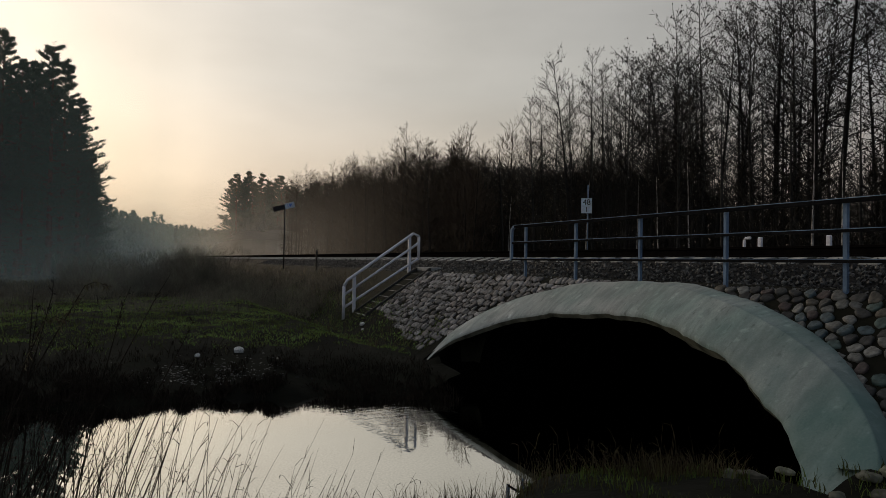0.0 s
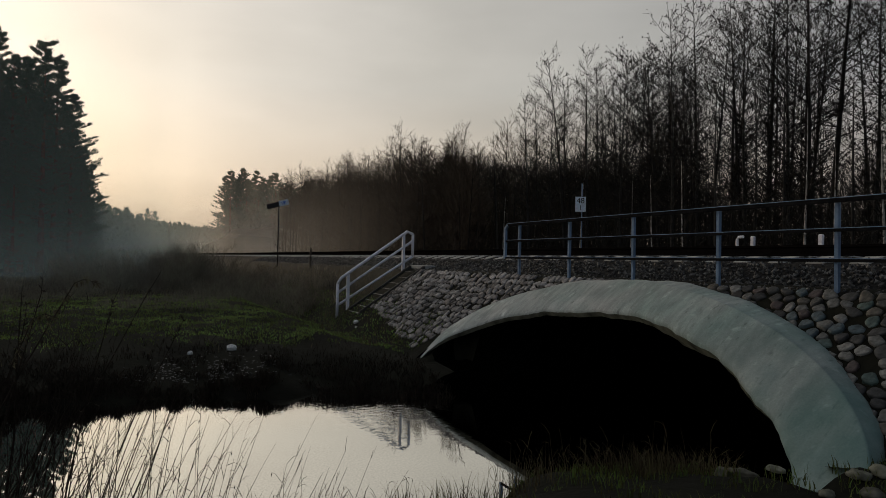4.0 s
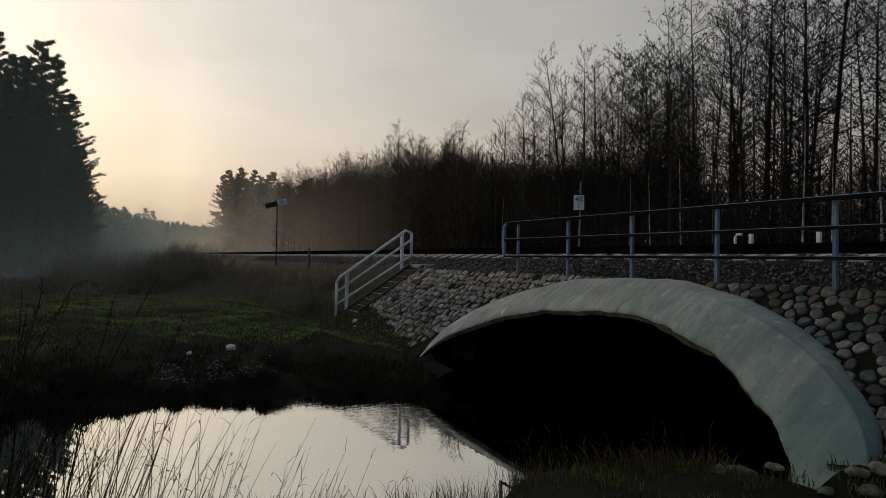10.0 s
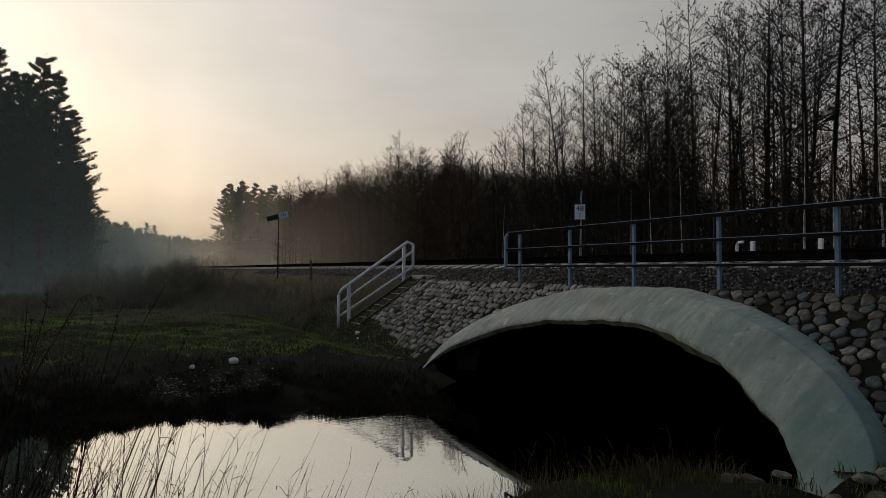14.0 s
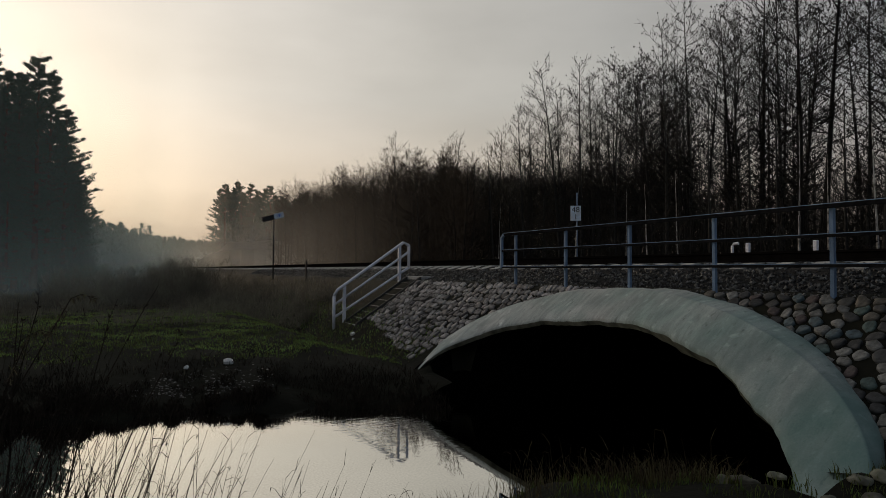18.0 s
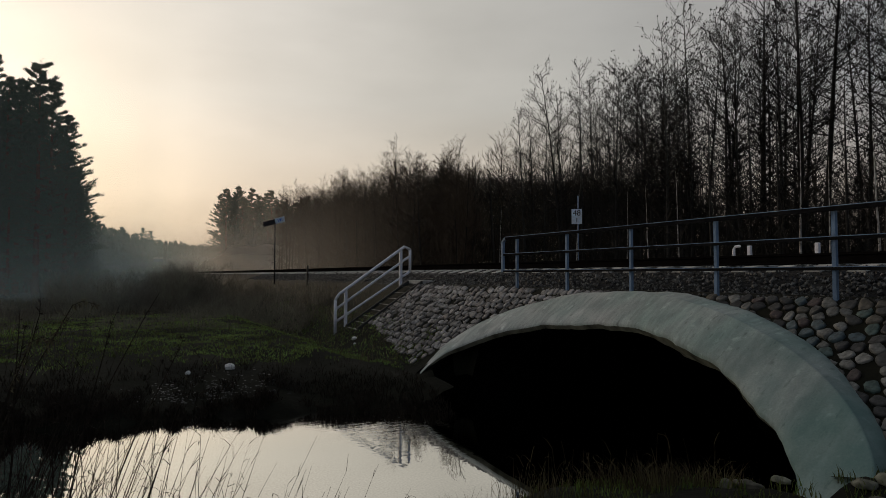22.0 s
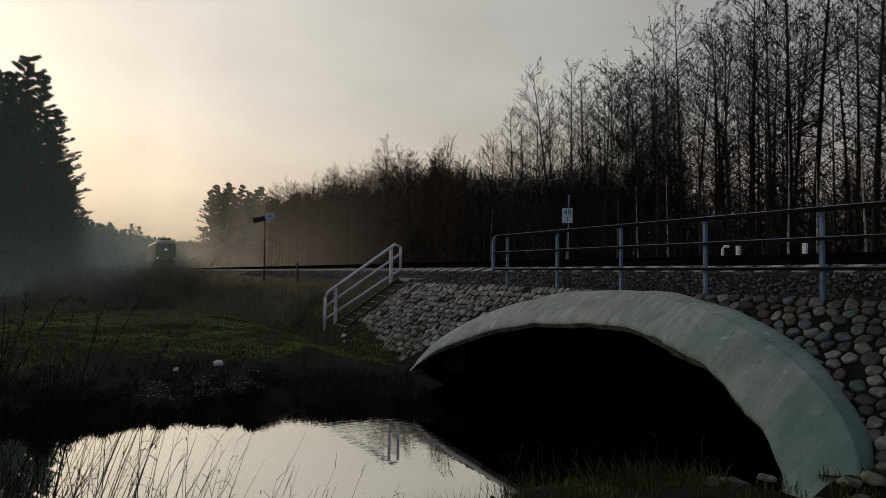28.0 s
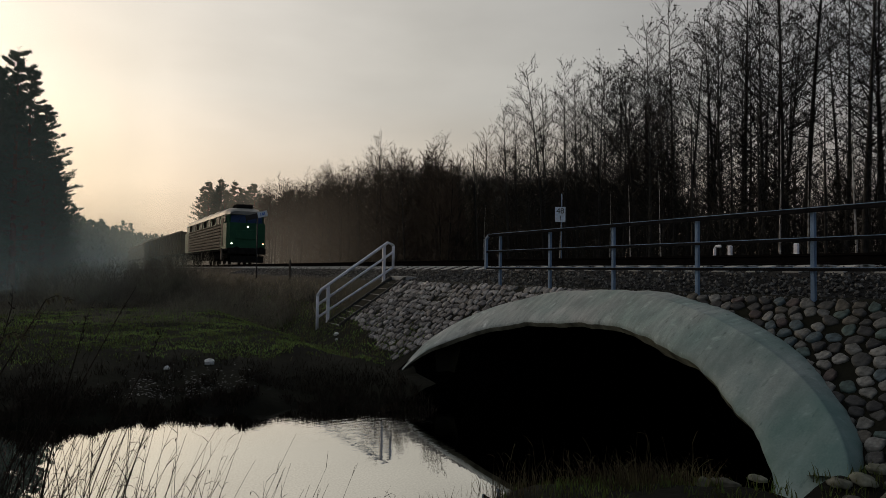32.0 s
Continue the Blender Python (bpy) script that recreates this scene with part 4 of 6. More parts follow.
def bare_tree(seed, H, spread, first, nb, twigs, trunk_mat, fine=True, cones=0.4, wood=3, tips=3, twig=None):
    """Trunk and crown meshes of a leafless alder or birch."""
    r = random.Random(seed)
    tr, cr = Geo(), Geo()
    pts = [Vector((0, 0, -0.3))]
    n = 9
    lean = Vector((r.uniform(-0.03, 0.03), r.uniform(-0.03, 0.03), 0))
    for i in range(n):
        lean += Vector((r.uniform(-0.02, 0.02), r.uniform(-0.02, 0.02), 0))
        pts.append(pts[-1] + (Vector((0, 0, 1)) + lean).normalized() * (H / n))
    R = 0.0085 * H + 0.015
    rad = [R * (1 - 0.93 * (i / n) ** 0.85) for i in range(n + 1)]
    rad[0] *= 1.35
    tr.tube(pts, rad, 6, cap=False)

    def at(t):
        k = min(int(t * n), n - 1)
        return pts[k].lerp(pts[k + 1], t * n - k)

    for b in range(nb):
        t = first + (1 - first) * ((b + r.random()) / nb)
        p = at(min(t, 0.995))
        az = r.uniform(0, 6.283)
        up = 0.25 + 0.55 * t + r.uniform(-0.25, 0.25)
        u = (t - first) / (1 - first)
        L = spread * (0.25 + 0.9 * math.sin(math.pi * (0.15 + 0.80 * u))) * r.uniform(0.6, 1.15)
        d = Vector((math.cos(az), math.sin(az), up))
        bp = limb(cr, p, d, L, r, 4, R * 0.24 * (1.15 - t) + 0.008, 0.03, 0.15, wood)
        for k in range(twigs):
            q = bp[r.randrange(1, 5)].lerp(bp[r.randrange(1, 5)], r.random() * 0.5)
            az2 = r.uniform(0, 6.283)
            d2 = (d.normalized() + Vector((math.cos(az2), math.sin(az2), r.uniform(-0.2, 0.9))) * 0.8)
            tp = limb(cr, q, d2, L * r.uniform(0.22, 0.5), r, 3 if fine else 2, 0.010, 0.02, 0.20, 2)
            if fine:
                for j in range(tips):
                    q2 = tp[r.randrange(1, 4)]
                    d3 = d2.normalized() + Vector((r.uniform(-1, 1), r.uniform(-1, 1), r.uniform(-0.5, 1)))
                    e = limb(cr, q2, d3, L * r.uniform(0.12, 0.28), r, 2, 0.008, 0.0, 0.25, 2)
                    if r.random() < cones:
                        c, s = e[-1], r.uniform(0.022, 0.048)
                        cr.add([c + Vector(o) * s for o in ((1, 0, 0), (-0.5, 0.87, 0), (-0.5, -0.87, 0), (0, 0, 1.3), (0, 0, -1.3))], [(0, 1, 3), (1, 2, 3), (2, 0, 3), (1, 0, 4), (2, 1, 4), (0, 2, 4)])
    return tr.mesh("trunk", trunk_mat, True), cr.mesh("crown", twig or MAT["twig"])


def pine_tree(seed, H, spread, first, nb, fans, blades, size=1.0, wood=3):
    """Trunk, limbs and needle crown of a forest pine: tiers of flat sprays with rising tips."""
    r = random.Random(seed)
    tr, li, ne = Geo(), Geo(), Geo()
    bend = Vector((r.uniform(-0.3, 0.3), r.uniform(-0.3, 0.3), 0))
    tp = [Vector((0, 0, -0.3)), Vector((0, 0, H * 0.3)) + bend * 0.3, Vector((0, 0, H * 0.65)) + bend, Vector((0, 0, H)) + bend * 0.6]
    tr.tube(tp, [0.012 * H + 0.05, 0.010 * H, 0.006 * H, 0.012], 7, cap=False)
    up = Vector((0, 0, 1))

    def at(z):
        t = z / H
        return tp[0].lerp(tp[1], t / 0.3) if t < 0.3 else tp[1].lerp(tp[2], (t - 0.3) / 0.35) if t < 0.65 else tp[2].lerp(tp[3], (t - 0.65) / 0.35)

    def spray(c, c2, n):
        w = c2 - c
        for q in range(n):
            o = (w.normalized() * 0.45 + Vector((r.gauss(0, 0.6), r.gauss(0, 0.6), r.gauss(0.35, 0.5)))).normalized()
            ln = r.uniform(0.10, 0.26) * size
            e = o.cross(Vector((r.uniform(-1, 1), r.uniform(-1, 1), r.uniform(-1, 1)))).normalized() * r.uniform(0.013, 0.028) * size
            base = c + w * r.uniform(0.15, 1.05) + Vector((r.gauss(0, 0.06), r.gauss(0, 0.06), r.gauss(0.01, 0.045))) * size
            ne.add([base - e, base + e, base + o * ln], [(0, 1, 2)])

    for b in range(nb):
        t = min(first + (1 - first) * ((b + r.random()) / nb) ** 0.92, 0.985)
        u = (t - first) / (1 - first)
        L = spread * (0.13 + 0.92 * (1 - u ** 1.45) * min(1.0, 0.72 + u * 1.2)) * r.choice((0.35, 0.6, 0.8, 0.95, 1.05, 1.25, 1.5))
        az = r.uniform(0, 6.283)
        d = Vector((math.cos(az), math.sin(az), -0.10 + 0.55 * u + r.uniform(-0.10, 0.12)))
        bp = limb(li, at(t * H), d, L, r, 5, 0.02 + 0.02 * (1 - u), 0.055, 0.07, wood)
        side = d.cross(up).normalized()
        for k in range(fans):
            s = 0.22 + 0.78 * (k + r.random()) / fans
            i = min(int(s * 5), 4)
            c = bp[i].lerp(bp[i + 1], s * 5 - i)
            way = (bp[i + 1] - bp[i]).normalized()
            out = (way * r.uniform(0.5, 1.0) + side * r.choice((-1, 1)) * r.uniform(0.35, 0.95) + up * r.uniform(0.0, 0.30)).normalized()
            c2 = c + out * (0.15 + 0.30 * L * (1.12 - s) * r.uniform(0.3, 1.0))
            if wood == 3:
                li.ribbon([c, c2], 0.009, up)
            spray(c, c2, blades)
        spray(bp[4], bp[5] + (bp[5] - bp[4]) * 0.15, blades)
    spray(at(H * 0.97), at(H) + up * 0.35, blades)
    return tr.mesh("trunk", MAT["pine_bark"], True), li.mesh("branching", MAT["pine_bark"]), ne.mesh("crown", MAT["needles"])


def plant(kind_meshes, names, name, label, category, group, x, y, rz, s, zs=1.0):
    ob = thing(name, label, category, Matrix.Translation((x, y, gz(x, y))) @ pose(0, 0, 0, 0, 0, rz), group)
    for n, me in zip(names, kind_meshes):
        p = part(n, me, None, ob)
        p.scale = (s, s, s * zs)
    return ob


def blocked(x, y, clear):
    return abs(float(offset(x, y))) < clear


def build_trees():
    r = random.Random(5)
    alders = [bare_tree(20 + i, 14.0, 2.2, 0.32 + 0.05 * (i % 3), 54, 6, MAT["bark"]) for i in range(5)]
    airy = [bare_tree(120 + i, 14.6, 1.8, 0.40, 50, 6, MAT["bark"], cones=0.14) for i in range(4)]
    young = [bare_tree(40 + i, 12.0, 1.9, 0.14, 74, 5, MAT["bark"], cones=0.0, wood=2, tips=3, twig=MAT["young_twig"]) for i in range(4)]
    plain = [bare_tree(60 + i, 14.0, 2.0, 0.30, 50, 8, MAT["bark"], fine=False, wood=2) for i in range(4)]
    poles = [bare_tree(80 + i, 13.0, 0.9, 0.55, 14, 3, MAT["bark"], fine=False) for i in range(4)]
    birches = [bare_tree(90 + i, 9.0, 0.9, 0.35, 24, 4, MAT["birch"], cones=0.0) for i in range(2)]
    two = ("trunk", "crown")
    lab = "leafless alder with a dark straight trunk and fine twigs"
    # tall alders across the track, front rows then the darker wood behind them
    y, r = 0.0, random.Random(502)
    while y < 46:
        x = 25 + r.uniform(0, 5)
        if y / x < 1.44:
            plant(r.choice(airy if y / x > 1.08 or r.random() < 0.25 else alders), two, "alder_tree", lab, "tree", "alders across the track", x, y, r.uniform(0, 360), r.uniform(0.92, 1.14) * (0.97 if y / x > 1.05 else 0.93 if y / x > 0.8 else 1.0))
        y += r.uniform(0.42, 0.9) * (1.0 if y / x > 0.8 else 1.12)
    r = random.Random(505)
    for i in range(9):
        x = r.uniform(27, 34)
        plant(r.choice(airy), two, "alder_tree", "very tall leafless alder with a high crown", "tree", "alders across the track", x, x * (0.28 + 0.62 * (i + r.random()) / 9), r.uniform(0, 360), r.uniform(1.2, 1.34))
    r = random.Random(503)
    for i in range(60):
        y = r.uniform(2, 60)
        plant(r.choice(poles), two, "alder_tree", "slender leafless young alder in a dense wood", "tree", "alders across the track", r.uniform(24, 40), y, r.uniform(0, 360), r.uniform(0.75, 1.0))
    for i in range(85):
        y = r.uniform(0, 62)
        x = r.uniform(31, 52)
        if y / x < 0.8 and i % 2 == 0 or y / x > 1.1 and i % 3:
            continue
        plant(r.choice(plain), two, "alder_tree", lab, "tree", "alders across the track", x, y, r.uniform(0, 360), r.uniform(0.9, 1.15))
    for i in range(9):
        x = r.uniform(33, 50)
        plant(r.choice(plain), two, "alder_tree", lab, "tree", "alders across the track", x, x * r.uniform(0.15, 0.85), r.uniform(0, 360), r.uniform(0.95, 1.15))
    # younger, denser and browner wood farther along
    haze, r = Geo(), random.Random(504)
    for i in range(124):
        y = r.uniform(38, 98)
        x = 22.5 + r.random() ** 1.6 * 14
        k = r.uniform(0.86, 1.08) * float(np.interp(y, [38, 50, 98], [0.88, 1.06, 1.20])) * (1.12 if i % 7 == 0 else 1.0)
        plant(r.choice(young), two, "young_alder", "young leafless alder with dense brownish twigs", "tree", "young alders along the track", x, y, r.uniform(0, 360), k)
        # the finest twigs of its crown
        z0, H = gz(x, y), 12.0 * k
        for j in range(1000):
            f = r.random() ** 0.8
            rad = 1.9 * math.sin(math.pi * (0.12 + 0.80 * f)) * math.sqrt(r.random())
            az = r.uniform(0, 6.283)
            c = Vector((x + rad * math.cos(az), y + rad * math.sin(az), z0 + H * (0.10 + 0.80 * f)))
            o = Vector((math.cos(az) * 0.5 + r.gauss(0, 0.4), math.sin(az) * 0.5 + r.gauss(0, 0.4), r.uniform(0.2, 1.2))) * r.uniform(0.3, 0.75)
            w = r.uniform(0.016, 0.042)
            haze.add([c + Vector((0, -w, 0)), c + Vector((0, w, 0)), c + o], [(0, 1, 2)])
    tagged(part("fine_twigs", haze, MAT["young_twig"]), "brownish veil of finest twigs in the young wood", "undergrowth", kind="stuff")
    for i in range(8):
        y = r.uniform(8, 40)
        plant(r.choice(birches), two, "birch_tree", "thin leaning birch with pale bark", "tree", "birches at the wood's edge", 22 + r.uniform(0, 3), y, r.uniform(0, 360), r.uniform(0.6, 0.9))
    # undergrowth wall that darkens the wood
    g = Geo()
    for i in range(4400):
        y = r.uniform(-6, 98)
        x = r.uniform(24, 46)
        z = gz(x, y)
        h = r.uniform(2.0, 7.5)
        a = Vector((r.gauss(0, 0.12), r.gauss(0, 0.12), 1)).normalized()
        p = Vector((x, y, z))
        g.tube([p, p + a * h * 0.5, p + (a + Vector((r.gauss(0, 0.06), r.gauss(0, 0.06), 0))) * h], [r.uniform(0.015, 0.05), 0.02, 0.006], 3, cap=False)
        for k in range(4):
            q = p + a * h * r.uniform(0.2, 0.9)
            e = q + Vector((r.gauss(0, 0.7), r.gauss(0, 0.7), r.uniform(0.2, 1.0)))
            g.add([q, q + Vector((0, 0.03, 0)), e], [(0, 1, 2)])
    tagged(part("undergrowth", g, MAT["twig"]), "dense bare undergrowth of thin stems inside the wood", "undergrowth", kind="stuff")

    g = Geo()
    for i in range(170000):
        y = r.uniform(-12, 58) if i % 5 < 3 else r.uniform(40, 98)
        x = r.uniform(36, 62) if i % 2 else r.uniform(24.0, 40)
        top = float(np.interp(y, [46, 60, 98], [10.2, 12.0, 13.4])) if y > 46 else 6.4 if y / x < 0.85 else 10.0
        z = gz_coarse(round(x), round(y)) + top * r.random() ** (0.72 if y > 46 else 0.85)
        h, w = r.uniform(0.5, 1.8), (r.uniform(0.015, 0.05) if y > 46 or x > 36 and y / x > 0.85 else r.uniform(0.008, 0.028))
        a = Vector((r.gauss(0, 0.6), r.gauss(0, 0.6), r.uniform(0.3, 1))) * h
        g.add([Vector((x, y - w, z)), Vector((x, y + w, z)), Vector((x, y, z)) + a], [(0, 1, 2)])
    tagged(part("thicket", g, MAT["twig"]), "dense dark thicket in the depth of the wood", "undergrowth", kind="stuff")

    pines = [pine_tree(10 + i, 18.0, 3.2, 0.06, 150, 14, 24, 1.0) for i in range(4)]
    spires = [pine_tree(50 + i, 17.0, 3.1, 0.10, 100, 10, 14, 1.4, 2) for i in range(4)]
    lows = [pine_tree(30 + i, 17.0, 3.0, 0.10, 80, 7, 10, 2.0, 2) for i in range(4)]
    three = ("trunk", "branching", "crown")
    # tall pines left of the track, then the edge of the pine wood following the line
    for x, y, s in ((-5.2, 57, 1.0), (-4.5, 57.6, 0.93), (-7.3, 57.4, 0.92), (-3.4, 58, 0.80), (-8.4, 57, 0.97), (-2.7, 59, 0.55), (-10.5, 57, 0.93), (-6.6, 58, 0.90), (-13, 58, 1.0), (-9, 64, 0.97), (-16, 61, 1.0), (-4.4, 64, 0.86), (-3.0, 66, 0.60), (-2.6, 74, 0.56), (-6.5, 53, 0.52)):
        plant(r.choice(pines), three, "pine_tree", "tall dark green forest pine with ragged branches", "tree", "pines at the meadow's edge", x, y, r.uniform(0, 360), s, r.uniform(0.95, 1.05))
    for i in range(16):
        x, y = -3.8 - 11 * i / 16 + r.uniform(-0.5, 0.5), r.uniform(60, 78)
        plant(r.choice(lows), three, "pine_tree", "dark forest pine standing behind others", "tree", "pines at the meadow's edge", x, y, r.uniform(0, 360), (0.72 + 0.25 * min(1.0, i / 5)) * r.uniform(0.92, 1.08) * y / 68)
    for i in range(100):
        s = 92 + 400 * r.random() ** 1.5
        m = track_pose(s)
        p = m @ Vector((-12.0 - 16 * r.random() ** 1.5 - 0.01 * s, r.uniform(-2, 2), 0))
        plant(r.choice(lows), three, "pine_tree", "distant pine of the misty forest edge", "tree", "pines of the far forest edge", p.x, p.y, r.uniform(0, 360), r.uniform(0.85, 1.12) * float(np.interp(s, [90, 130, 190, 280, 400], [0.72, 0.80, 0.98, 0.9, 1.0])))
    g = Geo()
    for i in range(90000):
        s = 92 + 330 * r.random() ** 1.3
        p = track_pose(s) @ Vector((-14.0 - 22 * r.random(), r.uniform(-2, 2), 0))
        top = 15.0 * float(np.interp(s, [90, 130, 190, 280, 400], [0.62, 0.75, 0.98, 0.9, 1.0]))
        z = gz(p.x, p.y) + top * r.random() ** 1.2
        a, h = r.uniform(0, 3.14), r.uniform(0.3, 0.9) * s / 120
        e = Vector((math.cos(a), math.sin(a), 0)) * r.uniform(0.06, 0.26) * s / 120
        c = Vector((p.x, p.y, z))
        g.add([c - e, c + e, c + Vector((r.gauss(0, 0.3), r.gauss(0, 0.3), h))], [(0, 1, 2)])
    # inner mass of the clump right of the track
    for i in range(15000):
        y = r.uniform(120, 168)
        f = r.random()
        c = Vector((y * (0.148 + 0.20 * f), y, 1.0 + (10.5 + 3.0 * noise.noise(Vector((f * 9, 2, 5)))) * r.random() ** 0.8))
        a, h = r.uniform(0, 3.14), r.uniform(0.6, 1.6)
        e = Vector((math.cos(a), math.sin(a), 0)) * r.uniform(0.12, 0.5)
        g.add([c - e, c + e, c + Vector((r.gauss(0, 0.3), r.gauss(0, 0.3), h))], [(0, 1, 2)])
    # and behind the pines at the meadow's edge
    for i in range(16000):
        y = r.uniform(59, 82)
        f = r.random()
        c = Vector((-3.6 - 15 * f, y, 1.0 + (8.0 + 5.0 * min(1.0, f * 5)) * r.random() ** 0.85))
        a, h = r.uniform(0, 3.14), r.uniform(0.4, 1.1)
        e = Vector((math.cos(a), math.sin(a), 0)) * r.uniform(0.06, 0.28)
        g.add([c - e, c + e, c + Vector((r.gauss(0, 0.3), r.gauss(0, 0.3), h))], [(0, 1, 2)])
    tagged(part("far_forest", g, MAT["needles"]), "dark mass of the distant pine forest", "forest", kind="stuff")
    # clump of pines right of the track
    for i in range(52):
        y = r.uniform(112, 160)
        x = y * (0.140 + 0.21 * (i + r.random()) / 52)
        plant(r.choice(pines if i in (2, 7, 11, 19) else spires), three, "pine_tree", "tall misty pine beyond the railway", "tree", "pines right of the line", x, y, r.uniform(0, 360), (1.04 if i in (2, 7, 11, 19) else r.uniform(0.86, 1.04)) * y / 128)
    for i in range(30):
        y = r.uniform(165, 260)
        x = y * r.uniform(0.14, 0.24) + 6
        if not blocked(x, y, 9):
            plant(r.choice(lows), three, "pine_tree", "tall misty pine beyond the railway", "tree", "pines right of the line", x, y, r.uniform(0, 360), r.uniform(0.85, 1.1))
    # small tree at the clump's edge
    plant(birches[0], two, "birch_tree", "small bare tree beside the pines", "tree", "", 14.2, 118, 20, 0.75)


build_trees()


# ---- shrubs, grass, reeds ----


def shrub_mesh(seed, H, n, fine, w=1.0):
    r = random.Random(seed)
    g = Geo()
    for i in range(n):
        az = r.uniform(0, 6.283)
        p = Vector((r.gauss(0, 0.25), r.gauss(0, 0.25), -0.05))
        d = Vector((math.cos(az) * 0.55, math.sin(az) * 0.55, r.uniform(0.8, 1.6)))
        L = H * r.uniform(0.5, 1.05)
        pts = limb(g, p, d, L, r, 4, 0.010 * w, 0.02, 0.15, 2)
        for k in range(fine):
            q = pts[r.randrange(1, 5)]
            d2 = d + Vector((r.uniform(-1, 1), r.uniform(-1, 1), r.uniform(-0.2, 1)))
            t = limb(g, q, d2, L * r.uniform(0.2, 0.4), r, 2, 0.006 * w, 0, 0.2, 2)
            if k % 2:
                limb(g, t[1], d2 + Vector((r.uniform(-1, 1), r.uniform(-1, 1), 0.4)), L * 0.15, r, 2, 0.005 * w, 0, 0.2, 2)
    return g.mesh("branching", MAT["scrub"])


def build_shrubs():
    r = random.Random(9)
    kinds = [shrub_mesh(i, 1.0, 40, 10, 0.8) for i in range(5)]
    large = [shrub_mesh(70 + i, 1.0, 64, 20, 0.42) for i in range(3)]

    def shrub(x, y, s, label="leafless bush of thin brown twigs"):
        if x > 4.6 and gz(x, y) + s > 2.3:
            return
        ob = thing("bush", label, "bush", Matrix.Translation((x, y, gz(x, y))) @ pose(0, 0, 0, 0, 0, r.uniform(0, 360)), "bushes below the embankment")
        k = s * (0.84 if s > 1.3 else 1.0)
        part("branching", r.choice(large if s > 1.3 else kinds), None, ob).scale = (k * r.uniform(0.9, 1.3), k, k)

    # two large bushes against the mist, then scrub along the foot of the bank
    for x, y, s in ((2.4, 33, 2.2), (3.1, 32, 2.3), (3.9, 33, 2.4), (4.4, 34.5, 2.3), (1.8, 33.5, 2.0), (2.8, 35, 2.4), (3.5, 36, 2.3), (0.6, 31, 1.9), (-0.2, 32, 2.0), (-0.9, 31, 1.8), (1.2, 32.5, 1.9), (-1.6, 33, 1.6), (5.2, 38, 1.1), (0.2, 29, 1.4), (2.2, 29, 1.5), (4.2, 29.5, 1.5)):
        shrub(x, y, s)
    for i in range(120):
        y = r.uniform(19.5, 44)
        x = 6.6 - r.uniform(0, 6.0) * r.random() ** 0.6
        if y < 23 and x < 4:
            continue
        shrub(x, y, r.uniform(0.35, 0.95), "low tangled bush of dry twigs")
    for i in range(30):
        shrub(r.uniform(-9, -0.5), r.uniform(23, 40), r.uniform(0.5, 1.1), "low tangled bush of dry twigs")


build_shrubs()


def blades(name, spots, hmin, hmax, width, mat, label, curve=0.35, seed=3):
    """One stuff object of many tapering blades, two quads and a tip each."""
    rs = np.random.RandomState(seed)
    P = np.array(spots, float)
    n = len(P)
    az = rs.uniform(0, 2 * np.pi, n)
    h = rs.uniform(hmin, hmax, n)
    wv = np.stack([np.cos(az), np.sin(az), np.zeros(n)], 1) * (width * rs.uniform(0.6, 1.3, n))[:, None]
    az2 = rs.uniform(0, 2 * np.pi, n)
    b = np.stack([np.cos(az2), np.sin(az2), np.zeros(n)], 1) * (h * curve * rs.uniform(0.2, 1.2, n))[:, None]
    up = np.array([0, 0, 1.0])
    v0, v1 = P - wv, P + wv
    mid = P + b * 0.35 + up * (h * 0.6)[:, None]
    v2, v3 = mid - wv * 0.7, mid + wv * 0.7
    tip = P + b + up * h[:, None]
    V = np.stack([v0, v1, v2, v3, tip], 1).reshape(-1, 3)
    g = Geo()
    g.v = V.tolist()
    for i in range(n):
        k = i * 5
        g.f += [(k, k + 1, k + 3, k + 2), (k + 2, k + 3, k + 4)]
    return tagged(part(name, g, mat), label, "grass", kind="stuff")


def patchy(x, y, s, cut):
    return noise.noise(Vector((x / s, y / s, 4.2))) + 0.5 * noise.noise(Vector((x / s * 3, y / s * 3, 1.2))) > cut


# dry grass clumps on the near bank: place and number of blades
SEDGE = ((4.25, 4.75, 160), (4.6, 4.55, 200), (4.85, 4.35, 170), (4.45, 4.35, 120), (5.05, 4.1, 90), (3.6, 5.05, 90), (3.0, 5.3, 70), (2.4, 5.45, 60))


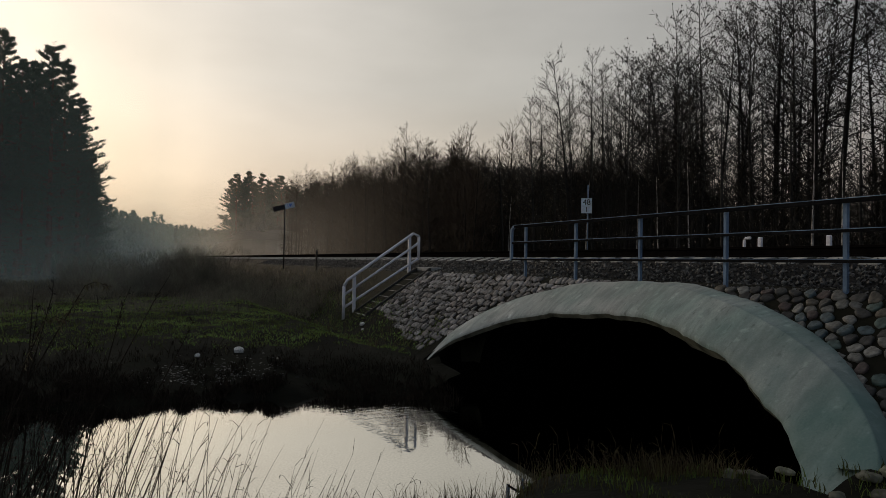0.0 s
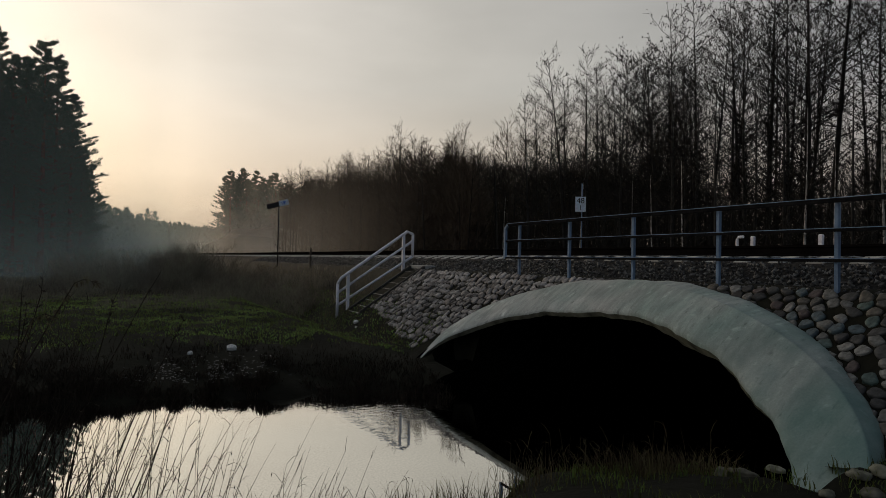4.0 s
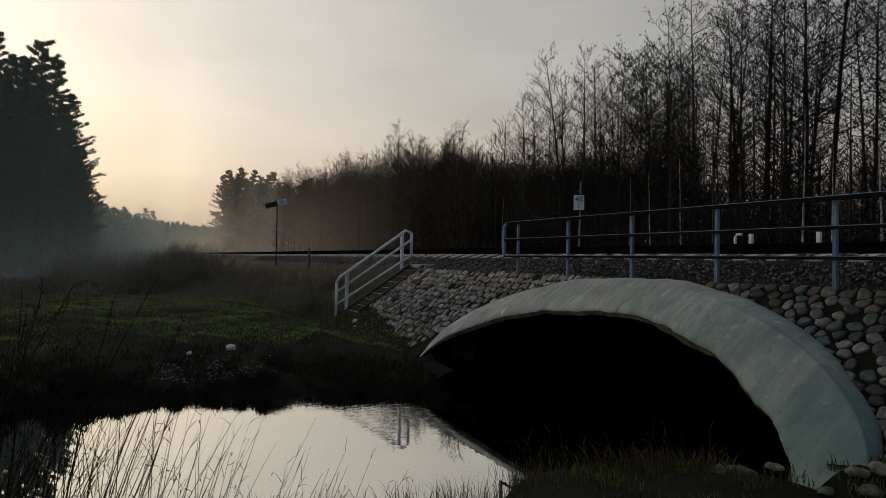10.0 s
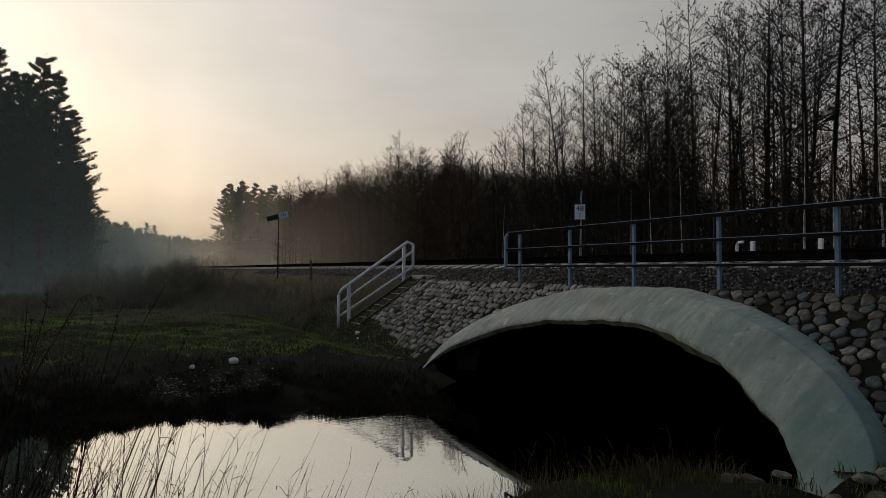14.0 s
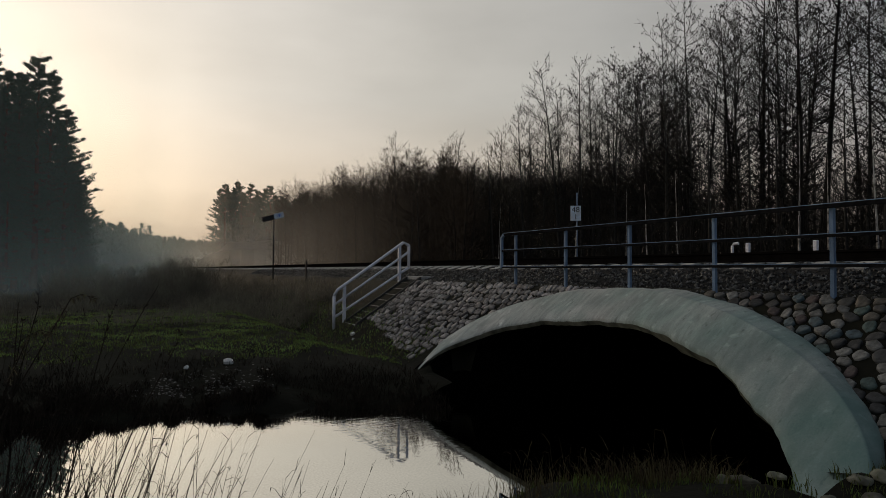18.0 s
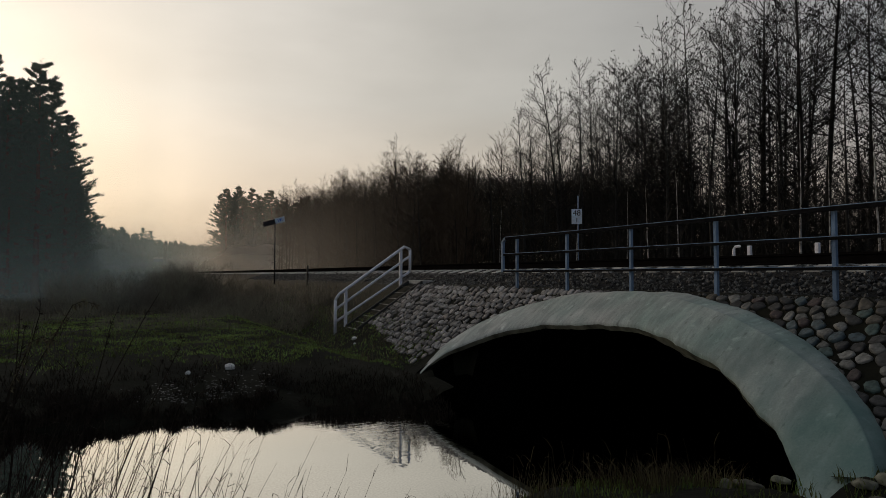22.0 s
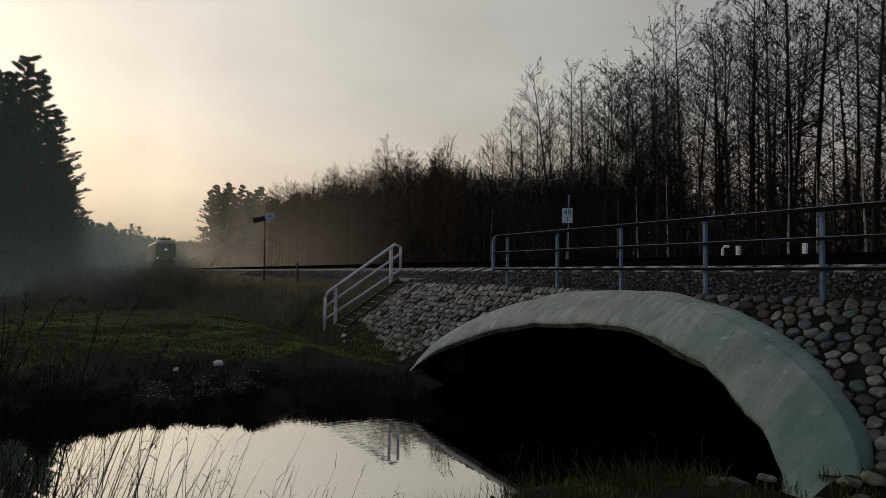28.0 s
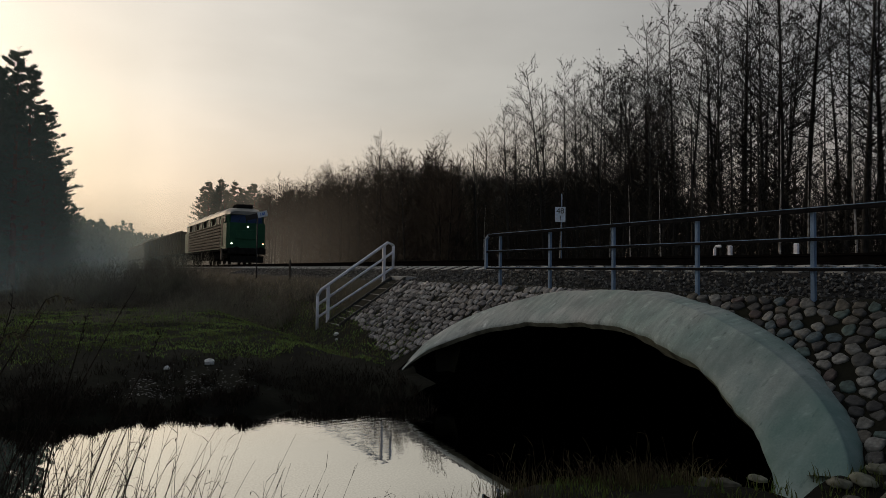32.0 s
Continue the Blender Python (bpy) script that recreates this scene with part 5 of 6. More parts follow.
def build_grass():
    r = random.Random(21)
    green, dry, near, tall = [], [], [], []
    while len(green) < 64000:
        y = 11.8 + 15 * r.random() ** 1.3
        x = r.uniform(-12, 6.4)
        if y < float(water_far(x)) + 3.0 + 1.3 * noise.noise(Vector((x * 0.8, y * 0.4, 7))) or not patchy(x, y, 1.6, -0.38):
            continue
        green.append((x, y, gz(x, y) - 0.01))
    while len(dry) < 10000:
        y = 12.5 + 34 * r.random() ** 1.3
        x = r.uniform(-9, 7.3)
        z = gz(x, y)
        if y < float(water_far(x)) + 0.9 or (11 < y < 17.2 and z > 1.15) or (z < 1.2 and y < 25 and x < 4.6 and not (r.random() < 0.05)):
            continue
        dry.append((x, y, z - 0.01))
    while len(near) < 3000:
        x, y = r.uniform(2.2, 6.6), r.uniform(1.5, 6.3)
        z = gz(x, y)
        if y > float(water_near(x)) - 0.25 or z > 1.0 or not patchy(x, y, 0.6, 0.02):
            continue
        near.append((x, y, z - 0.01))
    while len(tall) < 800:
        x = r.uniform(-3.5, 6.0)
        e = float(water_near(x))
        y = e - abs(r.gauss(0, 0.45)) + 0.12
        if (4.9 < x and y > 4.4):
            continue
        tall.append((x, y, max(gz(x, y), 0.18) - 0.02))
    tufts = []
    while len(tufts) < 14000:
        y = 12.4 + 13 * r.random() ** 1.2
        x = r.uniform(-9, 5.6)
        if y < float(water_far(x)) + 2.2 + 1.3 * noise.noise(Vector((x * 0.8, y * 0.4, 7))) or gz(x, y) > 1.3:
            continue
        for k in range(r.randrange(12, 40)):
            px, py = x + r.gauss(0, 0.10), y + r.gauss(0, 0.10)
            tufts.append((px, py, gz(px, py) - 0.01))
    blades("grass_tufts", tufts, 0.02, 0.075, 0.008, MAT["grass"], "uneven tufts of longer meadow grass", 0.6, 6)
    weeds = []
    while len(weeds) < 16000:
        x = r.uniform(-7, 5.2)
        y = float(water_far(x)) + 0.15 + abs(r.gauss(0, 1.0))
        if 0.6 < x < 3.2 and y < float(water_far(x)) + 0.9 or not patchy(x, y, 0.5, -0.15):
            continue
        weeds.append((x, y, gz(x, y) - 0.01))
    blades("bank_weeds", weeds, 0.03, 0.16, 0.006, MAT["stem"], "dark withered weeds on the muddy far bank", 0.9, 8)
    brush = []
    while len(brush) < 16000:
        x, y = r.uniform(-8, 7.2), r.uniform(18.5, 34)
        if gz(x, y) < 1.15 and x > 3.5 and y < 22 or gz(x, y) > 1.35 and r.random() < 0.85 or not patchy(x, y, 1.8, -0.1):
            continue
        brush.append((x, y, gz(x, y) - 0.01))
    blades("dry_brush", brush, 0.08, 0.32, 0.006, MAT["scrub"], "hazy tangle of dry weeds below the embankment", 0.5, 9)
    edge = []
    big = [(-0.75, 0.30), (-0.35, 0.24), (-1.5, 0.35), (-2.6, 0.4), (0.95, 0.16), (1.5, 0.20), (2.3, 0.22), (2.0, 0.12)]
    for i in range(40):
        cx, wide = big[i] if i < len(big) else (r.uniform(-5.5, 5.3), r.uniform(0.06, 0.16))
        cy = float(water_far(cx)) + 0.10 + abs(r.gauss(0, 0.15))
        for k in range(int(2400 * wide if i < len(big) else 700 * wide)):
            x, y, f = cx + r.gauss(0, wide * 0.6), cy + r.gauss(0.1, 0.08), r.random()
            edge.append((x, y, max(gz(x, y), 0.18) - 0.02 + f * wide * 0.9 * math.exp(-((x - cx) / wide) ** 2)))
    blades("shore_tussocks", edge, 0.03, 0.14, 0.009, MAT["stem"], "dark rounded tussocks of old sedge along the far shore", 0.9, 15)
    sedge = []
    for cx, cy, n in SEDGE:
        for k in range(n):
            x, y = cx + r.gauss(0, 0.16), cy + r.gauss(0, 0.13)
            sedge.append((x, y, max(gz(x, y), 0.18) - 0.01))
    blades("bank_sedge", sedge, 0.08, 0.30, 0.004, MAT["old_straw"], "clumps of dry bent grass on the near bank", 0.7, 12)
    blades("meadow_grass", green, 0.02, 0.07, 0.012, MAT["grass"], "short green meadow grass on the far bank", 0.5, 1)
    blades("dry_grass", dry, 0.06, 0.30, 0.006, MAT["dry_grass"], "withered brown grass on the bank and embankment", 0.5, 2)
    blades("bank_grass", near, 0.03, 0.13, 0.005, MAT["bank_grass"], "green grass on the near bank beside the arch", 0.6, 3)
    blades("water_edge_grass", tall, 0.06, 0.30, 0.0035, MAT["old_straw"], "dark withered grass along the water's edge", 0.5, 4)


build_grass()


# tall dead stems: base, lean and height, with a plume or not
STEMS = ((-0.28, 4.72, 0.30, 0.0, 1.62, False), (-0.45, 4.74, 0.72, 0.0, 1.68, False), (-0.12, 4.75, 0.55, -0.05, 1.40, False), (-0.90, 4.67, 0.67, 0.05, 1.56, True), (-0.67, 4.68, 0.28, 0.03, 1.66, False), (-0.56, 4.69, 0.06, 0.0, 1.58, False), (-0.75, 4.9, 0.25, 0.1, 1.45, False), (-0.8, 4.5, 0.36, 0.0, 1.35, True))


def build_reeds():
    r = random.Random(33)

    def stalk(h, lean, az, rad, leaves):
        g = Geo()
        d = Vector((math.cos(az) * lean, math.sin(az) * lean, 1)).normalized()
        pts = [Vector((0, 0, -0.1))]
        n = 6
        for i in range(n):
            d = (d + Vector((r.uniform(-0.03, 0.03) + math.cos(az) * 0.02, r.uniform(-0.03, 0.03) + math.sin(az) * 0.02, 0))).normalized()
            pts.append(pts[-1] + d * h / n)
        g.tube(pts, [rad * (1 - 0.75 * i / n) for i in range(n + 1)], 4, cap=False)
        for k in range(leaves):
            i = r.randrange(2, n + 1)
            a = r.uniform(0, 6.28)
            e = pts[i] + Vector((math.cos(a) * 0.10, math.sin(a) * 0.10, r.uniform(-0.05, 0.16)))
            g.tube([pts[i], pts[i].lerp(e, 0.6) + Vector((0, 0, 0.02)), e], [0.003, 0.002, 0.001], 3, cap=False)
            if r.random() < 0.25:
                g.add([e, e + Vector((0.006, 0.006, -0.012)), e + Vector((-0.003, 0.004, -0.045)), e + Vector((-0.007, -0.004, -0.015))], [(0, 1, 2, 3)])
        return g

    def clump(x, y, n, h0, h1, spread, lean, az, label="clump of dry leafless reed stalks at the water's edge", thick=1.0, mat="stem"):
        c = thing("reed_clump", label, "reeds", Matrix.Translation((x, y, max(gz(x, y), 0.15))), "dry reeds on the near bank")
        for i in range(n):
            g = stalk(r.uniform(h0, h1), abs(r.gauss(lean, 0.15)), r.gauss(az, 0.9), r.uniform(0.003, 0.0055) * thick, r.randrange(0, 5))
            dx, dy = r.gauss(0, spread), r.gauss(0, spread * 0.6)
            part("stalk", g, MAT[mat], c, m=Matrix.Translation((dx, dy, gz(x + dx, y + dy) - max(gz(x, y), 0.15))))

    # near bank, in front of the bright water
    for x, y, n, h0, h1 in ((-0.75, 6.6, 15, 0.7, 1.35), (-0.35, 6.5, 16, 0.7, 1.4), (0.05, 6.3, 14, 0.7, 1.4), (0.5, 6.2, 12, 0.7, 1.35), (0.95, 6.1, 15, 0.7, 1.3), (1.35, 6.0, 9, 0.4, 0.9), (1.9, 5.8, 9, 0.3, 0.85), (2.35, 5.6, 4, 0.4, 0.95)):
        clump(x, y, n, h0, h1, 0.24, 0.34, -0.35)
    # taller weeds at the left edge, close to the eye
    for x, y, n, h0, h1 in ((-1.25, 6.4, 26, 0.5, 1.5), (-1.6, 6.7, 30, 0.6, 1.8), (-1.8, 7.6, 30, 0.6, 1.6), (-1.05, 6.0, 16, 0.5, 1.2), (-2.1, 8.6, 30, 0.6, 1.6), (-0.62, 5.1, 30, 0.6, 1.8), (-0.45, 4.8, 14, 0.9, 1.65), (-0.22, 4.7, 12, 0.7, 1.45), (0.0, 4.6, 2, 1.0, 1.5), (0.12, 4.65, 2, 1.2, 1.6), (0.32, 4.7, 2, 0.9, 1.4)):
        clump(x, y, (n + 1) // 2, h0, h1, 0.3, 0.22, 0.6, "tall clump of dry weeds with shrivelled leaves")
    for x, y, n, h0, h1 in ((-0.62, 4.7, 10, 0.9, 1.75), (-0.5, 5.4, 5, 0.8, 1.6), (-0.35, 5.0, 9, 0.9, 1.7), (-0.15, 5.2, 7, 0.9, 1.6), (0.1, 5.0, 5, 1.1, 1.65), (0.32, 5.1, 4, 0.8, 1.4)):
        clump(x, y, n, h0, h1, 0.12, 0.25, 0.1, "tall thin dry weeds leaning over the bank", 1.1)
    # a few taller dead stems that lean to the right, one with a drooping plume
    for k, (x, y, dx, dy, dz, plume) in enumerate(STEMS):
        c = thing("dead_weed", "tall dead weed stem with a drooping dry plume" if plume else "tall leaning dead weed stem on the near bank", "weed", Matrix.Translation((x, y, gz(x, y))), "tall dead weeds")
        pts = [Vector((dx, dy, 0)) * (0.75 * t + 0.25 * t * t) + Vector((r.gauss(0, 0.008), r.gauss(0, 0.008), dz * t)) for t in (0, 0.2, 0.4, 0.6, 0.8, 0.92, 1.0)]
        pts[0].z = -0.1
        if plume:
            pts += [pts[-1] + Vector((0.06, -0.01, 0.03)), pts[-1] + Vector((0.14, -0.02, 0.0))]
        part("stalk", Geo().tube(pts, [0.0065 * (1 - 0.7 * i / (len(pts) - 1)) for i in range(len(pts))], 5, cap=False), MAT["stem"], c)
        g = Geo()
        for j in range(90 if plume else 26):
            i = r.randrange(len(pts) - 4, len(pts)) if plume else r.randrange(2, len(pts))
            q = pts[i].lerp(pts[i - 1], r.random())
            a = r.uniform(0, 6.28)
            e = q + Vector((math.cos(a) * 0.025, math.sin(a) * 0.025, r.uniform(-0.05, 0.02) if plume else r.uniform(-0.01, 0.04)))
            w = Vector((r.uniform(-1, 1), r.uniform(-1, 1), r.uniform(-1, 1))).normalized() * 0.006
            g.add([q - w * 0.4, q.lerp(e, 0.5) - w, e, q.lerp(e, 0.5) + w], [(0, 1, 2, 3)])
        part("dry_leaves", g, MAT["dry_grass"] if plume else MAT["stem"], c, "shrivelled curled leaves")
    # stalks standing in the shallows under the arch
    for x, y in ((4.3, 5.7), (4.7, 5.2), (5.1, 4.9), (3.9, 6.0), (5.3, 4.5), (4.5, 5.4), (4.1, 5.8)):
        clump(x, y, 9, 0.25, 0.62, 0.22, 0.06, 0.5, "short pale dry reeds in the shallows before the arch", 0.7, "old_straw")


build_reeds()


def lump_mesh(seed, sx, sy, sz):
    r = random.Random(seed)
    bm = bmesh.new()
    bmesh.ops.create_icosphere(bm, subdivisions=3, radius=1.0)
    o = Vector((r.uniform(0, 90), 3, 7))
    for v in bm.verts:
        k = 1 + 0.35 * noise.noise(v.co * 1.4 + o) + 0.15 * noise.noise(v.co * 3.5 + o)
        v.co = Vector((v.co.x * sx * k, v.co.y * sy * k, max(v.co.z, -0.4) * sz * k))
    g = Geo().add([v.co.copy() for v in bm.verts], [[v.index for v in f.verts] for f in bm.faces])
    bm.free()
    return g


def build_mud():
    """Wet clods and trodden mud along the far waterline."""
    r = random.Random(77)
    g = Geo()
    for i in range(420):
        x = r.gauss(1.5, 0.65)
        y = float(water_far(x)) + 0.7 + abs(r.gauss(0, 0.55))
        z = gz(x, y)
        sx, sy, sz = r.uniform(0.01, 0.05), r.uniform(0.01, 0.03), r.uniform(0.003, 0.012)
        a = r.uniform(0, 6.28)
        c, d = math.cos(a), math.sin(a)
        ring = [Vector((x + (px * c - py * d), y + (px * d + py * c), z - 0.005)) for px, py in ((sx, 0), (0.4 * sx, sy), (-0.6 * sx, 0.8 * sy), (-sx, -0.1 * sy), (-0.3 * sx, -sy), (0.6 * sx, -0.7 * sy))]
        top = [p.lerp(Vector((x, y, z)), 0.45) + Vector((0, 0, sz * r.uniform(0.6, 1.2))) for p in ring]
        g.add(ring + top, [(k, (k + 1) % 6, (k + 1) % 6 + 6, k + 6) for k in range(6)] + [(6, 7, 8, 9, 10, 11)])
    tagged(part("mud_clods", g, MAT["mud"]), "wet glistening mud clods along the water's edge", "mud", kind="stuff")


build_mud()


def build_litter():
    for i, (x, y, s, lab) in enumerate(((2.05, 12.91, 0.085, "crumpled white plastic bag lying on the muddy bank"), (1.30, 12.99, 0.045, "small scrap of white litter on the bank"), (5.55, 15.6, 0.06, "scrap of white litter at the foot of the stair"), (5.45, 15.3, 0.03, "scrap of white litter at the foot of the stair"))):
        ob = part("litter", lump_mesh(i, s * 1.2, s, s * 1.05), MAT["litter"], smooth=False, m=Matrix.Translation((x, y, gz(x, y) + s * 0.25)))
        tagged(ob, lab, "litter", "scraps of litter")
    for i, (x, y, s, k) in enumerate(((5.06, 4.05, 0.11, 1.0), (5.10, 3.86, 0.10, 1.9), (5.17, 3.60, 0.08, 1.6), (5.32, 2.80, 0.12, 1.3), (5.18, 2.90, 0.10, 1.2), (5.50, 2.62, 0.13, 1.2), (5.02, 2.72, 0.12, 1.1), (5.62, 2.84, 0.12, 1.2), (5.30, 2.55, 0.14, 1.1), (4.85, 2.95, 0.08, 1.3))):
        ob = part("boulder", lump_mesh(20 + i, s * 0.7, s * 0.7 * k, s * 0.45), MAT["pale_stone"], smooth=True, m=Matrix.Translation((x, y, gz(x, y) + s * 0.10)) @ pose(0, 0, 0, 0, 0, 12 if i < 3 else i * 50))
        tagged(ob, "rounded pale stone lying at the foot of the arch", "stone", "loose stones by the arch")


build_litter()


def mist_sheet(m, x0, x1, top, k, wave, sway=1.5, start=None, tint=(0.80, 0.94, 0.93)):
    g = Geo()
    n = 24
    for j in range(n + 1):
        x = x0 + (x1 - x0) * j / n
        y = sway * math.sin(j * 1.3 + wave)
        g.v += [(x, y, 0.9), (x, y, top)]
    g.f = [(j * 2, j * 2 + 2, j * 2 + 3, j * 2 + 1) for j in range(n)]
    ob = part("mist", g, mist_material("ground_mist", k, top, x1, start, tint), m=m)
    tagged(ob, "thin bank of pale evening mist, with glare and glow put into its tint", "mist", kind="stuff")


def build_mist():
    # The tall sheet at y 48 also stands for lens flare over the pines.
    for i, (y, x0, x1, top, k) in enumerate(((29.5, -70, 2.0, 4.0, 0.06), (43, -90, 7.0, 6.5, 0.22), (48, -90, 4.6, 26.0, 0.22), (64, -100, 12, 14.0, 0.14), (106, -140, 14, 20.0, 0.30), (175, -160, 90, 14.0, 0.34))):
        mist_sheet(Matrix.Translation((0, y, 0)), x0, x1, top, k, i)
    # in the trees across the track; the backlight's warmth is put into the tint
    warm = (0.94, 0.89, 0.82)
    for i, (y, k) in enumerate(((50, 0.05), (58, 0.07), (67, 0.09), (78, 0.11))):
        mist_sheet(Matrix.Translation((0, y, 0)), 8.0 - 3.0 * (i == 3), 62, 14.0, k, i, 0.6, 8.0 - 3.0 * (i == 3), warm)
    mist_sheet(Matrix.Translation((0, 103, 0)), 5.0, 50, 12.0, 0.45, 6, 0.6, 5.0, warm)
    mist_sheet(Matrix.Translation((0, 108, 0)), 5.0, 90, 27.0, 0.32, 4, 0.6, 5.0, warm)


build_mist()


# ---- train ----


def wheel_mesh():
    g = Geo()
    n = 20
    for x, rad in ((-0.07, 0.52), (0.05, 0.52), (0.05, 0.5)):
        g.v += [(x, rad * math.cos(2 * math.pi * k / n), rad * math.sin(2 * math.pi * k / n)) for k in range(n)]
    for k in range(n):
        k2 = (k + 1) % n
        g.f.append((k, k2, n + k2, n + k))
    g.f += [tuple(range(n)), tuple(range(2 * n - 1, n - 1, -1))]
    return g.mesh("wheel", MAT["under"])


WHEEL = wheel_mesh()


def bogies(t, ys, per, gap):
    for yc in ys:
        half = gap * (per - 1) / 2 + 0.7
        f = Geo().box(-1.12, -0.98, yc - half, yc + half, 0.45, 0.85).box(0.98, 1.12, yc - half, yc + half, 0.45, 0.85).box(-0.95, 0.95, yc - 0.25, yc + 0.25, 0.5, 0.9)
        b = part("bogie", f, MAT["under"], t, "grimy black bogie frame")
        for k in range(per):
            for x in (-0.77, 0.77):
                part("wheel", WHEEL, None, b, m=Matrix.Translation((x, yc + (k - (per - 1) / 2) * gap, 0.52)))


def section_loft(stations, profile_at):
    """Body shell lofted along y between cross sections."""
    g = Geo()
    rows = [profile_at(y) for y in stations]
    n = len(rows[0])
    for y, row in zip(stations, rows):
        g.v += [(x, y, z) for x, z in row]
    for j in range(len(rows) - 1):
        for k in range(n):
            k2 = (k + 1) % n
            g.f.append((j * n + k, j * n + k2, (j + 1) * n + k2, (j + 1) * n + k))
    g.f += [tuple(range(n)), tuple(range(len(rows) * n - 1, (len(rows) - 1) * n - 1, -1))]
    return g


def build_loco():
    t = thing("diesel_locomotive", "green diesel locomotive with grey roof and lit headlights", "locomotive")
    L = 20.6

    # y = 0 is the front of the hood, the rear is at y = L; z from the rail
    def body(y):
        w = 1.42
        f = min(1.0, 0.90 + 0.10 * min(y, L - y) / 0.5)
        w *= f
        return [(-w, 1.15), (-w, 2.45), (-w, 3.05), (w, 3.05), (w, 2.45), (w, 1.15)]

    part("body", section_loft([0.0, 0.12, 0.3, 0.5, L - 0.5, L - 0.2, L], body), MAT["loco_green"], t, "dark green lower body and nose")

    def upper(y):
        d = min(y, L - y)
        w = 1.42 * min(1.0, 0.88 + 0.12 * max(d - 0.35, 0) / 0.9)
        return [(-w, 3.051), (-w * 0.965, 3.70), (w * 0.965, 3.70), (w, 3.051)]

    part("cab_band", section_loft([0.42, 0.9, 2.6, L - 2.6, L - 0.9, L - 0.42], upper), MAT["loco_green"], t)

    def roof(y):
        d = min(y, L - y)
        k = min(1.0, 0.88 + 0.12 * max(d - 0.1, 0) / 1.3)
        w, top = 1.40 * k, 3.72 + 0.56 * min(1.0, (max(d - 0.1, 0.0) / 1.8) ** 0.6 + 0.25)
        return [(-w, 3.71), (-w * 0.97, 3.71 + (top - 3.71) * 0.42), (-w * 0.74, 3.71 + (top - 3.71) * 0.86), (-w * 0.3, top), (w * 0.3, top), (w * 0.74, 3.71 + (top - 3.71) * 0.86), (w * 0.97, 3.71 + (top - 3.71) * 0.42), (w, 3.71)]

    part("roof", section_loft([0.15, 0.4, 0.8, 1.3, 2.0, L - 2.0, L - 1.0, L - 0.15], roof), MAT["loco_roof"], t, "pale grey curved roof with a warm sheen")
    part("visor", section_loft([0.12, 0.42, 0.75], lambda y: [(x * (1.0 + 0.08 * (y - 0.12)), z) for x, z in ((-1.26, 3.68), (-1.2, 3.80), (-0.85, 3.93), (0.85, 3.93), (1.2, 3.80), (1.26, 3.68))]), MAT["loco_roof"], t, "pale rim over the windscreens")
    part("nose_rim", bevelled_box(-1.24, 1.24, 0.10, 0.36, 3.02, 3.07, 0.01), MAT["loco_green"], t)
    part("roof_box", bevelled_box(-0.62, 0.62, 0.95, 2.3, 4.25, 4.52, 0.05), MAT["under"], t, "dark box on the cab roof")
    for y in (6.5, 9.5, 12.5):
        part("roof_hatch", bevelled_box(-0.8, 0.8, y, y + 1.8, 4.22, 4.36, 0.04), MAT["loco_roof"], t)
    part("exhaust", Geo().box(-0.5, 0.5, 10.2, 11.0, 4.2, 4.45), MAT["under"], t)
    # ribbed sides; the sunlit lines on the ribs are put into a pale tan
    for sx in (-1, 1):
        for z in (1.32, 1.56, 1.80, 2.04, 2.28, 2.52, 2.76, 3.0):
            part("side_rib", Geo().box(min(sx * 1.42, sx * 1.465), max(sx * 1.42, sx * 1.465), 2.7, L - 2.7, z, z + 0.045), MAT["loco_rib"], t)
        for i in range(8):
            y = 3.1 + i * 1.85
            p = part("side_grille" if i % 2 else "side_window", Geo().box(min(sx * 1.375, sx * 1.425), max(sx * 1.375, sx * 1.425), y, y + 1.15, 3.12, 3.64), MAT["under"] if i % 2 else MAT["dark_glass"], t)
            part("frame", Geo().box(min(sx * 1.37, sx * 1.43), max(sx * 1.37, sx * 1.43), y - 0.06, y, 3.08, 3.68).box(min(sx * 1.37, sx * 1.43), max(sx * 1.37, sx * 1.43), y + 1.15, y + 1.21, 3.08, 3.68), MAT["loco_rib"], p)
        part("side_panel", Geo().box(min(sx * 1.40, sx * 1.424), max(sx * 1.40, sx * 1.424), 2.6, L - 2.6, 1.18, 3.08), MAT["loco_side"], t, "dark grimy side panel")
        part("cab_door", Geo().box(min(sx * 1.40, sx * 1.432), max(sx * 1.40, sx * 1.432), 1.75, 2.4, 1.4, 3.5), MAT["loco_side"], t)
        part("cab_side_window", Geo().box(min(sx * 1.36, sx * 1.42), max(sx * 1.36, sx * 1.42), 0.95, 1.6, 3.12, 3.62), MAT["dark_glass"], t)
        part("step_ladder", Geo().box(min(sx * 1.38, sx * 1.46), max(sx * 1.38, sx * 1.46), 1.95, 2.35, 0.35, 1.2), MAT["loco_rib"], t)
    # windscreens, one each side of the centre post, leaning back
    for x0, x1 in ((-1.16, -0.05), (0.05, 1.16)):
        g = Geo()
        ya, yb = 0.36, 0.30
        g.v = [(x0, ya, 3.08), (x1, ya, 3.08), (x1 * 0.96, yb + 0.02, 3.66), (x0 * 0.96, yb + 0.02, 3.66), (x0, ya + 0.1, 3.08), (x1, ya + 0.1, 3.08), (x1 * 0.96, yb + 0.12, 3.66), (x0 * 0.96, yb + 0.12, 3.66)]
        g.f = [(0, 1, 2, 3), (7, 6, 5, 4), (0, 4, 5, 1), (1, 5, 6, 2), (2, 6, 7, 3), (3, 7, 4, 0)]
        ws = part("windscreen", g, MAT["window"], t, "windscreen with a bluish sky reflection put into its colour")
